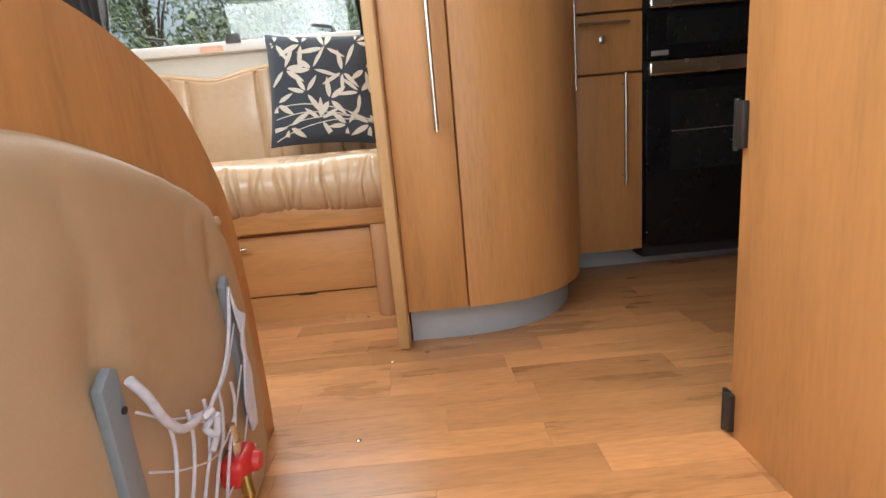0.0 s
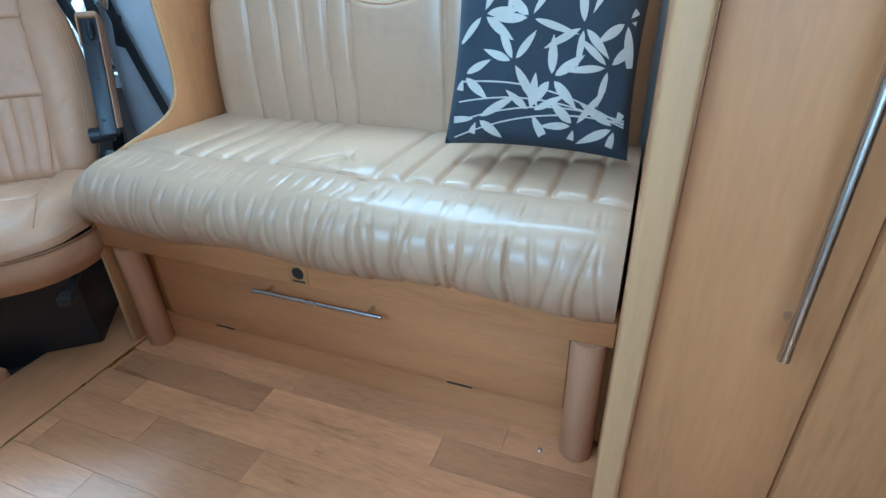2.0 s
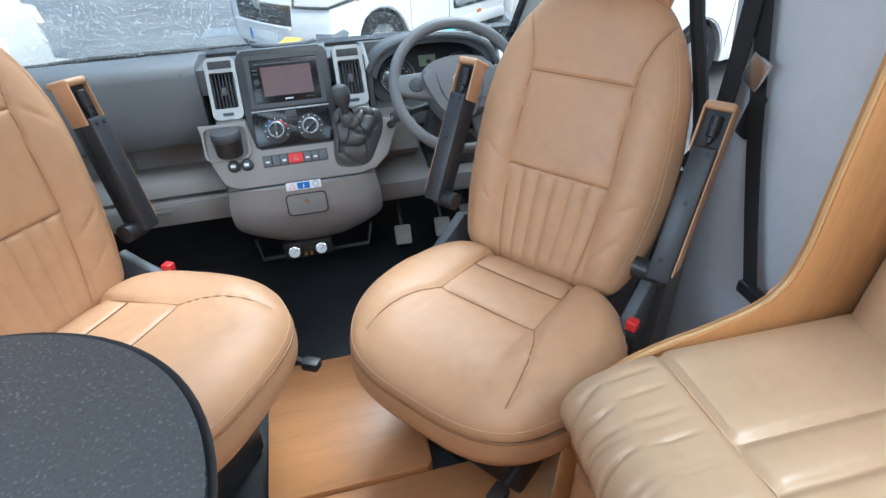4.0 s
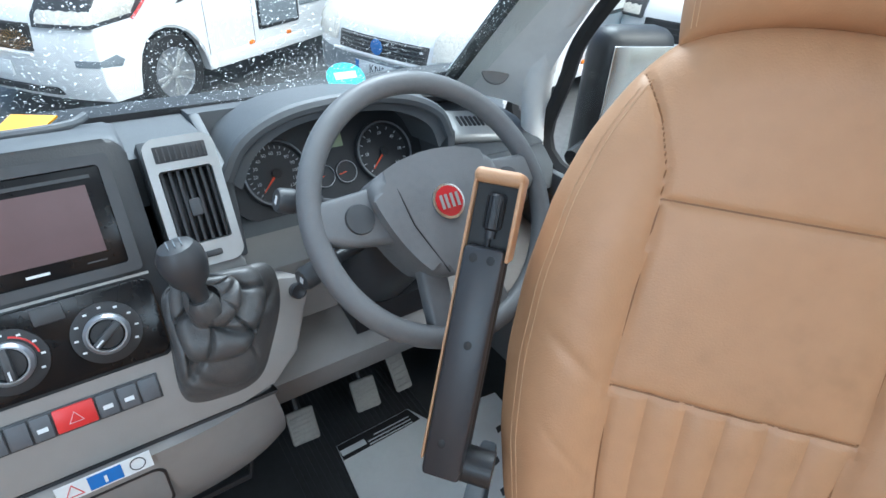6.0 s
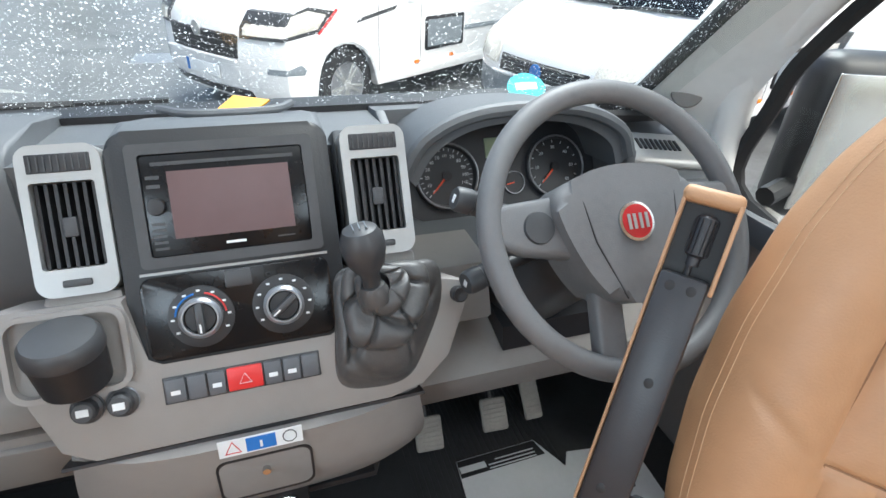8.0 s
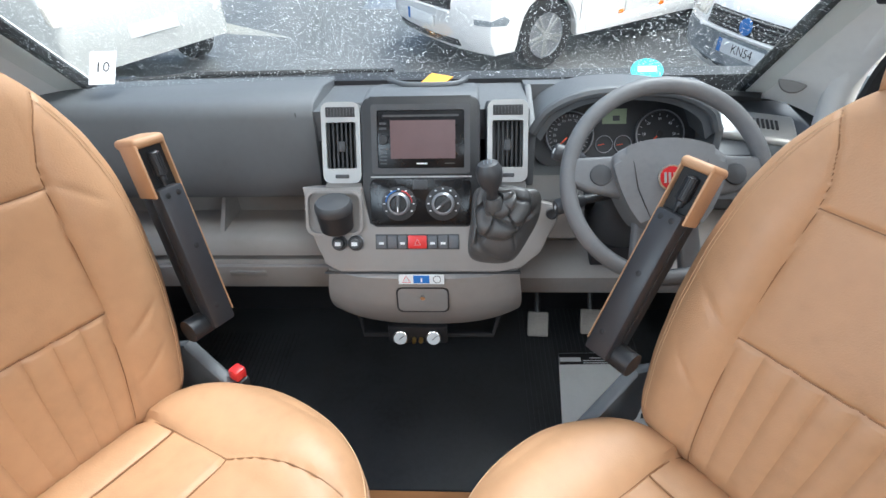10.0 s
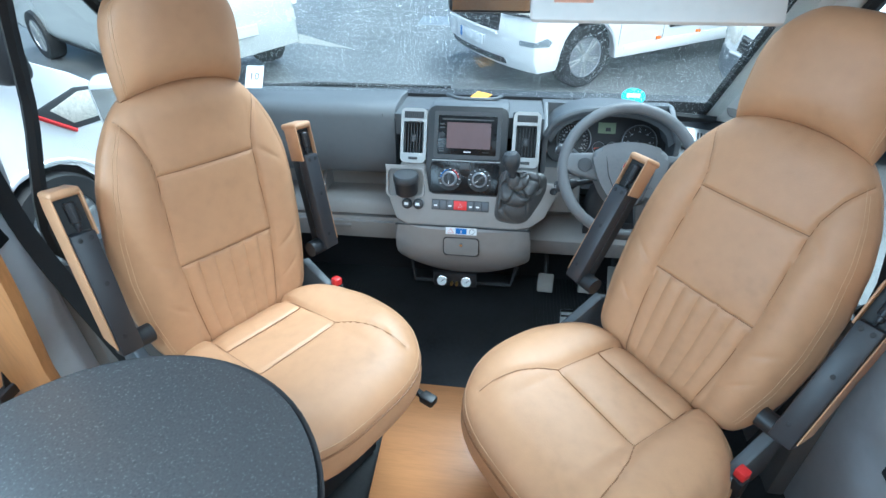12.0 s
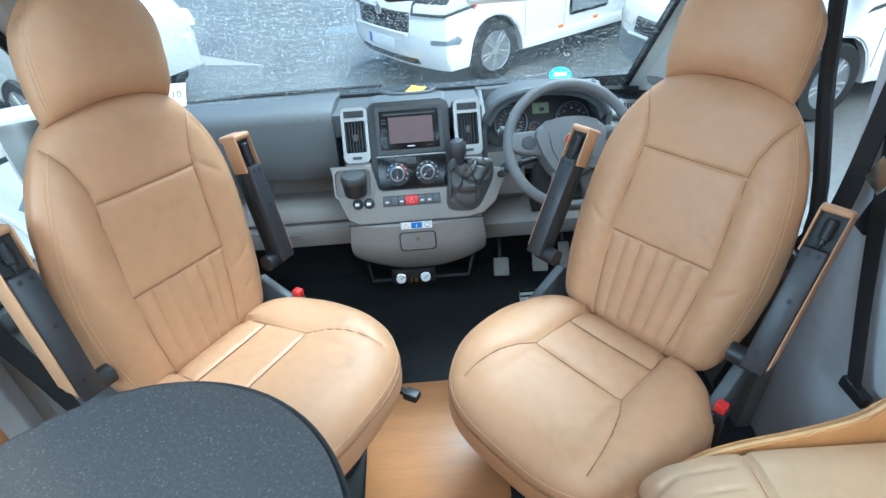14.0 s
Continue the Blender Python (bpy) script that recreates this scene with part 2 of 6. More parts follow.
def box(x0, x1, y0, y1, z0, z1, r=0.0, seg=2):
    bm = bmesh.new()
    bmesh.ops.create_cube(bm, size=1)
    bmesh.ops.transform(bm, matrix=Matrix.Translation(((x0 + x1) / 2, (y0 + y1) / 2, (z0 + z1) / 2)) @ Matrix.Diagonal((abs(x1 - x0), abs(y1 - y0), abs(z1 - z0), 1)), verts=bm.verts)
    if r:
        r = min(r, 0.49 * min(abs(x1 - x0), abs(y1 - y0), abs(z1 - z0)))
        bmesh.ops.bevel(bm, geom=bm.edges[:], offset=r, segments=seg, profile=0.5, affect="EDGES")
    return bm


def turned(bm, m):
    bmesh.ops.transform(bm, matrix=m, verts=bm.verts)
    return bm


def joined(*bms):
    out = bms[0]
    for b in bms[1:]:
        me = bpy.data.meshes.new("tmp")
        b.to_mesh(me)
        b.free()
        out.from_mesh(me)
        bpy.data.meshes.remove(me)
    return out


AXIS = {"x": lambda a, b, c: (c, a, b), "y": lambda a, b, c: (a, c, b), "z": lambda a, b, c: (a, b, c)}


def prism(points, axis, lo, hi, r=0.0, seg=2):
    """A plate with the outline points, thick along axis from lo to hi. axis x: (y, z); y: (x, z); z: (x, y)."""
    bm = bmesh.new()
    at = AXIS[axis]
    a = [bm.verts.new(at(p, q, lo)) for p, q in points]
    b = [bm.verts.new(at(p, q, hi)) for p, q in points]
    n = len(points)
    caps = [bm.faces.new(a), bm.faces.new(b[::-1])]
    for i in range(n):
        bm.faces.new((a[i], b[i], b[(i + 1) % n], a[(i + 1) % n]))
    if r:
        edges = {e for f in caps for e in f.edges}
        bmesh.ops.bevel(bm, geom=list(edges), offset=r, segments=seg, profile=0.5, affect="EDGES")
    return bm


def spline(points, steps=8, closed=False):
    """A Catmull-Rom line through the points."""
    p = [Vector(q) for q in points]
    n, out = len(p), []
    for i in range(n if closed else n - 1):
        a, b = p[i], p[(i + 1) % n]
        before = p[i - 1] if closed or i else a * 2 - b
        after = p[(i + 2) % n] if closed or i + 2 < n else b * 2 - a
        for k in range(steps):
            t = k / steps
            out.append(0.5 * (2 * a + (b - before) * t + (2 * before - 5 * a + 4 * b - after) * t * t + (3 * a - before - 3 * b + after) * t ** 3))
    return out if closed else out + [p[-1]]


def tube(points, radius, sides=8, closed=False, flat=1.0):
    """A round bar along points; radius may be a function of the share of its length."""
    bm = bmesh.new()
    p = [Vector(q) for q in points]
    n, rings, up = len(p), [], None
    for i in range(n):
        d = (p[(i + 1) % n] - p[i - 1]) if closed else (p[min(i + 1, n - 1)] - p[max(i - 1, 0)])
        d.normalize()
        if up is None:
            up = d.orthogonal().normalized()
        up = (up - d * up.dot(d)).normalized()
        side = d.cross(up)
        r = radius(i / max(1, n - 1)) if callable(radius) else radius
        rings.append([bm.verts.new(p[i] + up * (r * math.cos(6.2832 * k / sides)) + side * (r * flat * math.sin(6.2832 * k / sides))) for k in range(sides)])
    for i in range(n if closed else n - 1):
        a, b = rings[i], rings[(i + 1) % n]
        for k in range(sides):
            bm.faces.new((a[k], a[(k + 1) % sides], b[(k + 1) % sides], b[k]))
    if not closed:
        bm.faces.new(rings[0][::-1])
        bm.faces.new(rings[-1])
    return bm


def lathe(profile, sides=24, m=None):
    """Turned round z: profile of (radius, z)."""
    bm = bmesh.new()
    rings = [[bm.verts.new((r * math.cos(6.2832 * k / sides), r * math.sin(6.2832 * k / sides), z)) for k in range(sides)] for r, z in profile]
    for a, b in zip(rings, rings[1:]):
        for k in range(sides):
            bm.faces.new((a[k], a[(k + 1) % sides], b[(k + 1) % sides], b[k]))
    bm.faces.new(rings[0][::-1])
    bm.faces.new(rings[-1])
    return turned(bm, m) if m else bm


def sheet(f, nu, nv, g=None):
    """A grid f(u, v), u and v from 0 to 1; with a second grid g it is closed at the rim into a solid."""
    bm = bmesh.new()

    def grid(fn):
        return [[bm.verts.new(fn(i / nu, j / nv)) for j in range(nv + 1)] for i in range(nu + 1)]
    a = grid(f)
    for i in range(nu):
        for j in range(nv):
            bm.faces.new((a[i][j], a[i + 1][j], a[i + 1][j + 1], a[i][j + 1]))
    if g:
        b = grid(g)
        for i in range(nu):
            for j in range(nv):
                bm.faces.new((b[i][j], b[i][j + 1], b[i + 1][j + 1], b[i + 1][j]))
        for i in range(nu):
            for j in (0, nv):
                bm.faces.new((a[i][j], a[i + 1][j], b[i + 1][j], b[i][j]))
        for j in range(nv):
            for i in (0, nu):
                bm.faces.new((a[i][j], a[i][j + 1], b[i][j + 1], b[i][j]))
        bmesh.ops.remove_doubles(bm, verts=bm.verts, dist=0.0004)
    return bm


def dome(s, p=4.0):
    return max(0.0, 1 - abs(s) ** p) ** 0.5


def groove(d, w):
    return math.exp(-(d / w) ** 2)


def text(words, size, m, mat, name, parent, label=""):
    """Raised lettering with the built-in font, as a mesh."""
    cu = bpy.data.curves.new(name, "FONT")
    cu.body, cu.size, cu.extrude, cu.align_x, cu.align_y, cu.resolution_u = words, size, 0.0003, "CENTER", "CENTER", 2
    tmp = new(name + "_outline", cu)
    me = bpy.data.meshes.new_from_object(tmp.evaluated_get(bpy.context.evaluated_depsgraph_get()))
    bpy.data.objects.remove(tmp)
    bm = bmesh.new()
    bm.from_mesh(me)
    bpy.data.meshes.remove(me)
    return part(name, turned(bm, m), mat, parent, label, smooth=False)

# ---- the setting ----
GROUND = -0.65
ground = solid("ground", box(-300, 300, -300, 300, GROUND - 0.2, GROUND), ASPHALT, "wet dark asphalt of a vehicle yard", "ground", kind="structure")
floor = thing("floor", (0, 0, 0), "honey wood strip laminate floor with a cross board", "floor", kind="structure")
part("subfloor", box(-1.06, 1.06, -2.2, 1.36, -0.06, -0.006), STEP, floor)
part("cross_board", box(-1.05, 1.05, 1.305, 1.525, -0.02, 0.0, 0.002), STEP, floor, "plain wooden cross board before the cab")
part("joint_strip", box(-1.05, 1.05, 1.299, 1.305, -0.02, 0.001, 0.001), BRASS, floor)
cab_floor = thing("floor_cab", (0, 0, 0), "black rubber mat floor of the cab", "floor", kind="structure")
part("mat", box(-1.03, 1.03, 1.525, 2.9, -0.09, -0.03, 0.004), MAT, cab_floor)
part("mat_lip", box(-0.16, 0.24, 1.952, 1.972, -0.03, -0.012, 0.004), RUBBER, cab_floor)
for i in range(26):
    part("rib", box(0.30 + 0.014 * i, 0.307 + 0.014 * i, 2.05, 2.62, -0.03, -0.0275), MAT, cab_floor, smooth=False)
for i in range(22):
    part("rib", box(-0.72 + 0.014 * i, -0.713 + 0.014 * i, 1.98, 2.5, -0.03, -0.0275), MAT, cab_floor, smooth=False)
wall_off = solid("wall_offside", joined(box(1.06, 1.10, -2.2, 1.40, -0.05, 0.975), box(1.06, 1.10, -2.2, 1.40, 1.55, 1.98), box(1.06, 1.10, -2.2, 0.03, 0.975, 1.55), box(1.06, 1.10, 1.14, 1.40, 0.975, 1.55)), WALL, "cream wall with a wide window", "wall", kind="structure")
# The window opening in this wall is assumed, out of view.
wall_near = solid("wall_nearside", joined(box(-1.10, -1.06, -2.2, -0.62, -0.05, 1.98), box(-1.10, -1.06, 0.40, 1.40, -0.05, 0.97), box(-1.10, -1.06, 0.40, 0.46, 0.97, 1.55), box(-1.10, -1.06, 1.30, 1.40, 0.97, 1.55), box(-1.10, -1.06, -0.62, 1.40, 1.55, 1.98)), WALL, "cream wall with the entrance doorway and an added, unseen window", "wall", kind="structure")
wall_rear = solid("wall_rear", box(-1.10, 1.10, -2.24, -2.2, -0.05, 1.98), WALL, "plain cream rear wall", "wall", kind="structure")
# The rooflight opening is an unseen addition that lets in light.
ceiling = solid("ceiling", joined(box(-1.10, 1.10, -2.24, 0.2, 1.98, 2.02), box(-1.10, 1.10, 0.8, 1.44, 1.98, 2.02), box(-1.10, -0.3, 0.2, 0.8, 1.98, 2.02), box(0.3, 1.10, 0.2, 0.8, 1.98, 2.02)), WALL, "cream ceiling with an added, unseen rooflight opening", "ceiling", kind="structure")
ceiling_cab = solid("ceiling_cab", joined(box(-1.10, 1.10, 1.40, 1.44, 1.45, 1.98), prism([(1.44, 1.45), (1.85, 1.36), (2.05, 1.27), (2.05, 1.31), (1.85, 1.42), (1.44, 1.50)], "x", -1.0, 1.0)), LINING, "grey cab roof lining", "ceiling", kind="structure")


def cab_shell():
    """Lining, pillars and glass of the cab."""
    for s, side in ((1, "offside"), (-1, "nearside")):
        w = thing("wall_cab_" + side, (0, 0, 0), "pale grey cab side lining and door with its window", "wall", kind="structure")
        def at(bm):
            return turned(bm, Matrix.Diagonal((s, 1, 1, 1)))
        part("rear_lining", at(prism([(1.40, -0.05), (1.40, 1.50), (1.86, 1.40), (1.73, 0.62), (1.70, -0.05)], "x", 0.99, 1.03)), LINING, w)
        part("door_panel", at(prism([(1.72, -0.09), (1.73, 0.58), (2.35, 0.60), (2.62, 0.62), (2.75, -0.09)], "x", 0.945, 0.99, 0.006)), DASH_M, w)
        part("pillar_foot", at(box(0.992, 1.028, 1.60, 1.82, -0.085, 0.62, 0.004)), LINING, w)
        part("door_cap", at(box(0.925, 0.95, 1.74, 2.55, 0.545, 0.60, 0.01)), DASH, w)
        part("window_seal", at(tube(spline([(0.955, 1.78, 0.60), (0.955, 2.37, 0.60), (0.95, 2.385, 0.80), (0.935, 2.31, 0.94), (0.90, 2.06, 1.22), (0.90, 1.92, 1.27), (0.94, 1.86, 0.98)], 6, True), 0.016, 6, True)), RUBBER, w, "black rubber window seal")
        pane = part("pane", at(sheet(lambda u, v: (0.968 - 0.06 * v, 1.78 + u * 0.61 * (1 - 0.5 * v) + 0.13 * v, 0.60 + 0.66 * v), 4, 4)), GLASS, w)
        pane.visible_shadow = False
        part("door_frame", at(tube(spline([(0.945, 2.44, 0.60), (0.935, 2.45, 0.80), (0.915, 2.36, 0.95), (0.875, 2.08, 1.26)], 6), 0.032, 10)), TRIM, w, "pale grey door frame")
        # windscreen pillar: broad pale cover with a dark rubber on the glass side
        part("pillar_cover", at(sheet(lambda u, v: (0.80 + 0.14 * u - 0.05 * v, 2.62 - 0.60 * v - 0.15 * u * (1 - v) ** 2, 0.70 + 0.60 * v + 0.02 * math.sin(3.14 * u)), 8, 10,
                                      lambda u, v: (0.84 + 0.14 * u - 0.05 * v, 2.67 - 0.60 * v - 0.15 * u * (1 - v) ** 2, 0.73 + 0.60 * v))), TRIM, w, "pale grey pillar cover")
        part("pillar_rubber", at(tube([(0.80, 2.63, 0.70), (0.755, 2.04, 1.30)], 0.014, 6)), RUBBER, w)
        grip = part("grip_clip", at(turned(box(-0.02, 0.02, -0.035, 0.035, -0.008, 0.010, 0.006), pose(0.83, 2.26, 1.02, -45, 0, 0))), BLACK, w, "black plastic pillar clip")
        for k in (-1, 1):
            part("clip_eye", at(turned(lathe([(0.007, 0.010), (0.007, 0.014)], 10), pose(0.83, 2.26 + 0.016 * k, 1.02 - 0.016 * k, -45, 0, 0))), RUBBER, grip)
        part("belt_slot", at(turned(box(-0.006, 0.006, -0.018, 0.018, -0.05, 0.05, 0.005), pose(0.985, 1.66, 0.76, 12, 0, 0))), BLACK, w, "black belt height slider")
        sp = part("speaker_cover", at(turned(lathe([(0.03, 0), (0.028, 0.004), (0.001, 0.005)], 20), pose(0.862, 2.505, 0.785, 60, 0, -35))), DASH_M, w, "round speaker grille")
    screen = thing("window_windscreen", (0, 0, 0), "wide raked windscreen wet with rain", "windscreen", kind="structure")

    def glass_at(u, v):
        x = (u - 0.5) * (1.66 - 0.12 * v)
        return Vector((x, 2.66 - 0.62 * v - 0.10 * (2 * u - 1) ** 2, 0.725 + 0.585 * v))
    pane = part("pane", sheet(glass_at, 16, 8), GLASS, screen)
    pane.visible_shadow = False
    part("lower_rubber", tube([glass_at(i / 20, 0.0) for i in range(21)], 0.012, 6), RUBBER, screen, "black lower edge of the windscreen")
    part("top_edge", tube([glass_at(i / 20, 1.0) for i in range(21)], 0.025, 6), LINING, screen)
    # rain drops on the glass
    rng = random.Random(4)
    verts, faces = [], []
    for i in range(52000):
        u, v = rng.random(), rng.random() ** 0.8
        c = glass_at(u, v) + Vector((0, 0.004, 0.004))
        r = 0.00045 + 0.0013 * rng.random() ** 4
        a, b, n = Vector((1, 0, 0)) * r, Vector((0, -0.72, 0.69)) * r * rng.uniform(1, 1.5), Vector((0, 0.69, 0.72)) * r * 0.6
        k = len(verts)
        verts += [c + a, c + b, c - a, c - b, c + n]
        faces += [(k, k + 1, k + 4), (k + 1, k + 2, k + 4), (k + 2, k + 3, k + 4), (k + 3, k, k + 4)]
    me = bpy.data.meshes.new("rain_drops")
    me.from_pydata(verts, [], faces)
    me.materials.append(DROP)
    me.shade_smooth()
    ob = new("rain_drops", me)
    ob.parent = screen
    ob.visible_shadow = False
    tagged(ob, "small rain drops on the glass", kind="stuff")
    tax = thing("permit_sticker", (-0.70, 2.49, 0.80), "white paper permit stuck to the windscreen", "sticker")
    m = Matrix.Translation((-0.705, 2.50, 0.85)) @ Matrix(((1, 0, 0, 0), (0, -0.72, 0, 0), (0, 0.69, 1, 0), (0, 0, 0, 1)))
    m = pose(-0.70, 2.49, 0.845, 45, 0, 4)
    part("card", turned(box(-0.030, 0.030, -0.040, 0.040, 0, 0.001), m), PAPER, tax)
    text("10", 0.036, m @ pose(0, 0.0, 0.002, 0, 0, 0), BLACK, "date_print", tax)
    eco = thing("round_sticker", (0.56, 2.57, 0.78), "turquoise oval sticker on the windscreen", "sticker")
    m = pose(0.56, 2.585, 0.785, 46, 0, 0)
    part("disc", turned(lathe([(0.030, 0), (0.030, 0.001)], 24), m @ Matrix.Diagonal((1.3, 1, 1, 1))), TEAL, eco)
    part("print_bar", turned(box(-0.022, 0.022, -0.004, 0.010, 0.0012, 0.002), m), PAPER, eco)
    wiper = thing("windscreen_wiper", (-0.4, 2.68, 0.74), "black wiper arm lying on the windscreen", "wiper", group="wipers")
    part("arm", tube([(-0.86, 2.60, 0.765), (-0.55, 2.665, 0.768), (-0.2, 2.69, 0.760)], 0.008, 6), RUBBER, wiper)
    part("blade", box(-0.62, -0.06, 2.688, 2.70, 0.752, 0.764), RUBBER, wiper)
    visor = thing("sun_visor", (0.43, 1.96, 1.15), "pale grey folded sun visor with a warning label", "sun visor")
    part("flap", turned(box(0.19, 0.67, -0.012, 0.012, 0, 0.15, 0.012), pose(0, 1.95, 1.152, -28, 0, 0)), TRIM, visor)
    part("warning_label", turned(box(0.235, 0.31, -0.0135, -0.012, 0.035, 0.075), pose(0, 1.95, 1.152, -28, 0, 0)), ORANGE, visor, "small orange and white label")
    part("hinge_rod", tube([(0.19, 2.03, 1.30), (0.67, 2.03, 1.30)], 0.006, 6), BLACK, visor)
    mirror = thing("rear_view_mirror", (0.11, 2.0, 1.16), "black rear view mirror on the windscreen", "mirror")
    part("housing", box(0.02, 0.20, 1.99, 2.03, 1.158, 1.23, 0.012), BLACK, mirror)
    part("glass", box(0.03, 0.19, 1.986, 1.989, 1.166, 1.222), CHROME, mirror)
    part("stalk", tube([(0.11, 2.02, 1.20), (0.11, 2.06, 1.29)], 0.01, 8), BLACK, mirror)
    for s in (1, -1):
        dm = thing("door_mirror", (s * 1.12, 2.33, 0.6), "large black door mirror with an orange lamp, wet with rain", "door mirror", group="door mirrors")
        part("housing", turned(box(-0.09, 0.09, -0.05, 0.05, 0, 0.32, 0.04, 3), pose(s * 1.12, 2.38, 0.56, 0, 0, -s * 20)), BLACK if s > 0 else WHITE, dm)
        part("glass", turned(box(-0.07, 0.07, -0.056, -0.05, 0.03, 0.29, 0.002), pose(s * 1.12, 2.38, 0.56, 0, 0, -s * 20)), CHROME, dm)
        part("lamp", turned(box(-0.035, 0.035, -0.059, -0.051, -0.03, 0.025, 0.004), pose(s * 1.12, 2.38, 0.58, 0, 0, -s * 20)), LAMPW, dm, "clear indicator lamp")
        part("bracket", tube([(s * 0.98, 2.36, 0.62), (s * 1.08, 2.38, 0.64)], 0.02, 8), BLACK, dm)


def belts():
    for s in (1, -1):
        b = thing("seat_belt", (s * 0.97, 1.60, 0.3), "black webbing seat belt hanging by the door pillar", "seat belt", group="cab seat belts")

        def strap(pts, w=0.024):
            pts = spline([(s * x, y, z) for x, y, z in pts], 6)
            return sheet(lambda u, v: pts[round(u * (len(pts) - 1))] + Vector((0, (v - 0.5) * 2 * w, (v - 0.5) * w)), len(pts) - 1, 2,
                         lambda u, v: pts[round(u * (len(pts) - 1))] + Vector((-s * 0.003, (v - 0.5) * 2 * w, (v - 0.5) * w)))
        part("long_strap", strap([(0.965, 1.70, 1.02), (0.965, 1.60, 0.70), (0.95, 1.49, 0.46), (0.95, 1.48, 0.44)]), RUBBER, b)
        part("back_strap", strap([(0.96, 1.71, 1.02), (0.945, 1.70, 0.72), (0.90, 1.72, 0.40), (0.86, 1.74, 0.12)]), RUBBER, b)
        part("anchor", turned(box(-0.012, 0.012, -0.04, 0.04, -0.02, 0.02, 0.008), pose(s * 0.965, 1.70, 1.03, 20, 0, 0)), BLACK, b)
        part("floor_anchor", box(s * 0.95 - 0.012, s * 0.95 + 0.012, 1.44, 1.51, 0.42, 0.45, 0.005), BLACK, b)
        part("tongue", turned(box(-0.004, 0.004, -0.025, 0.025, -0.03, 0.03, 0.003), pose(s * 0.945, 1.64, 0.86, 20, 0, 0)), CHROME, b, "steel belt tongue")


# ---- the living area ----


def handle(x, y, z, length, parent, upright=True, radius=0.006, out=(-1, 0)):
    """A steel bar handle on two studs; out is the way it stands off its door."""
    ox, oy = out[0] * 0.03, out[1] * 0.03
    d = Vector((0, 0, 1)) if upright else Vector((0, 1, 0))
    c = Vector((x + ox, y + oy, z))
    h = part("handle", tube([c - d * length / 2, c + d * length / 2], radius, 10), CHROME, parent, "slim brushed steel bar handle")
    for k in (-1, 1):
        e = c + d * (k * (length / 2 - 0.035))
        part("stud", tube([e, e - Vector((ox, oy, 0))], 0.0045, 8), CHROME, h)
    return h


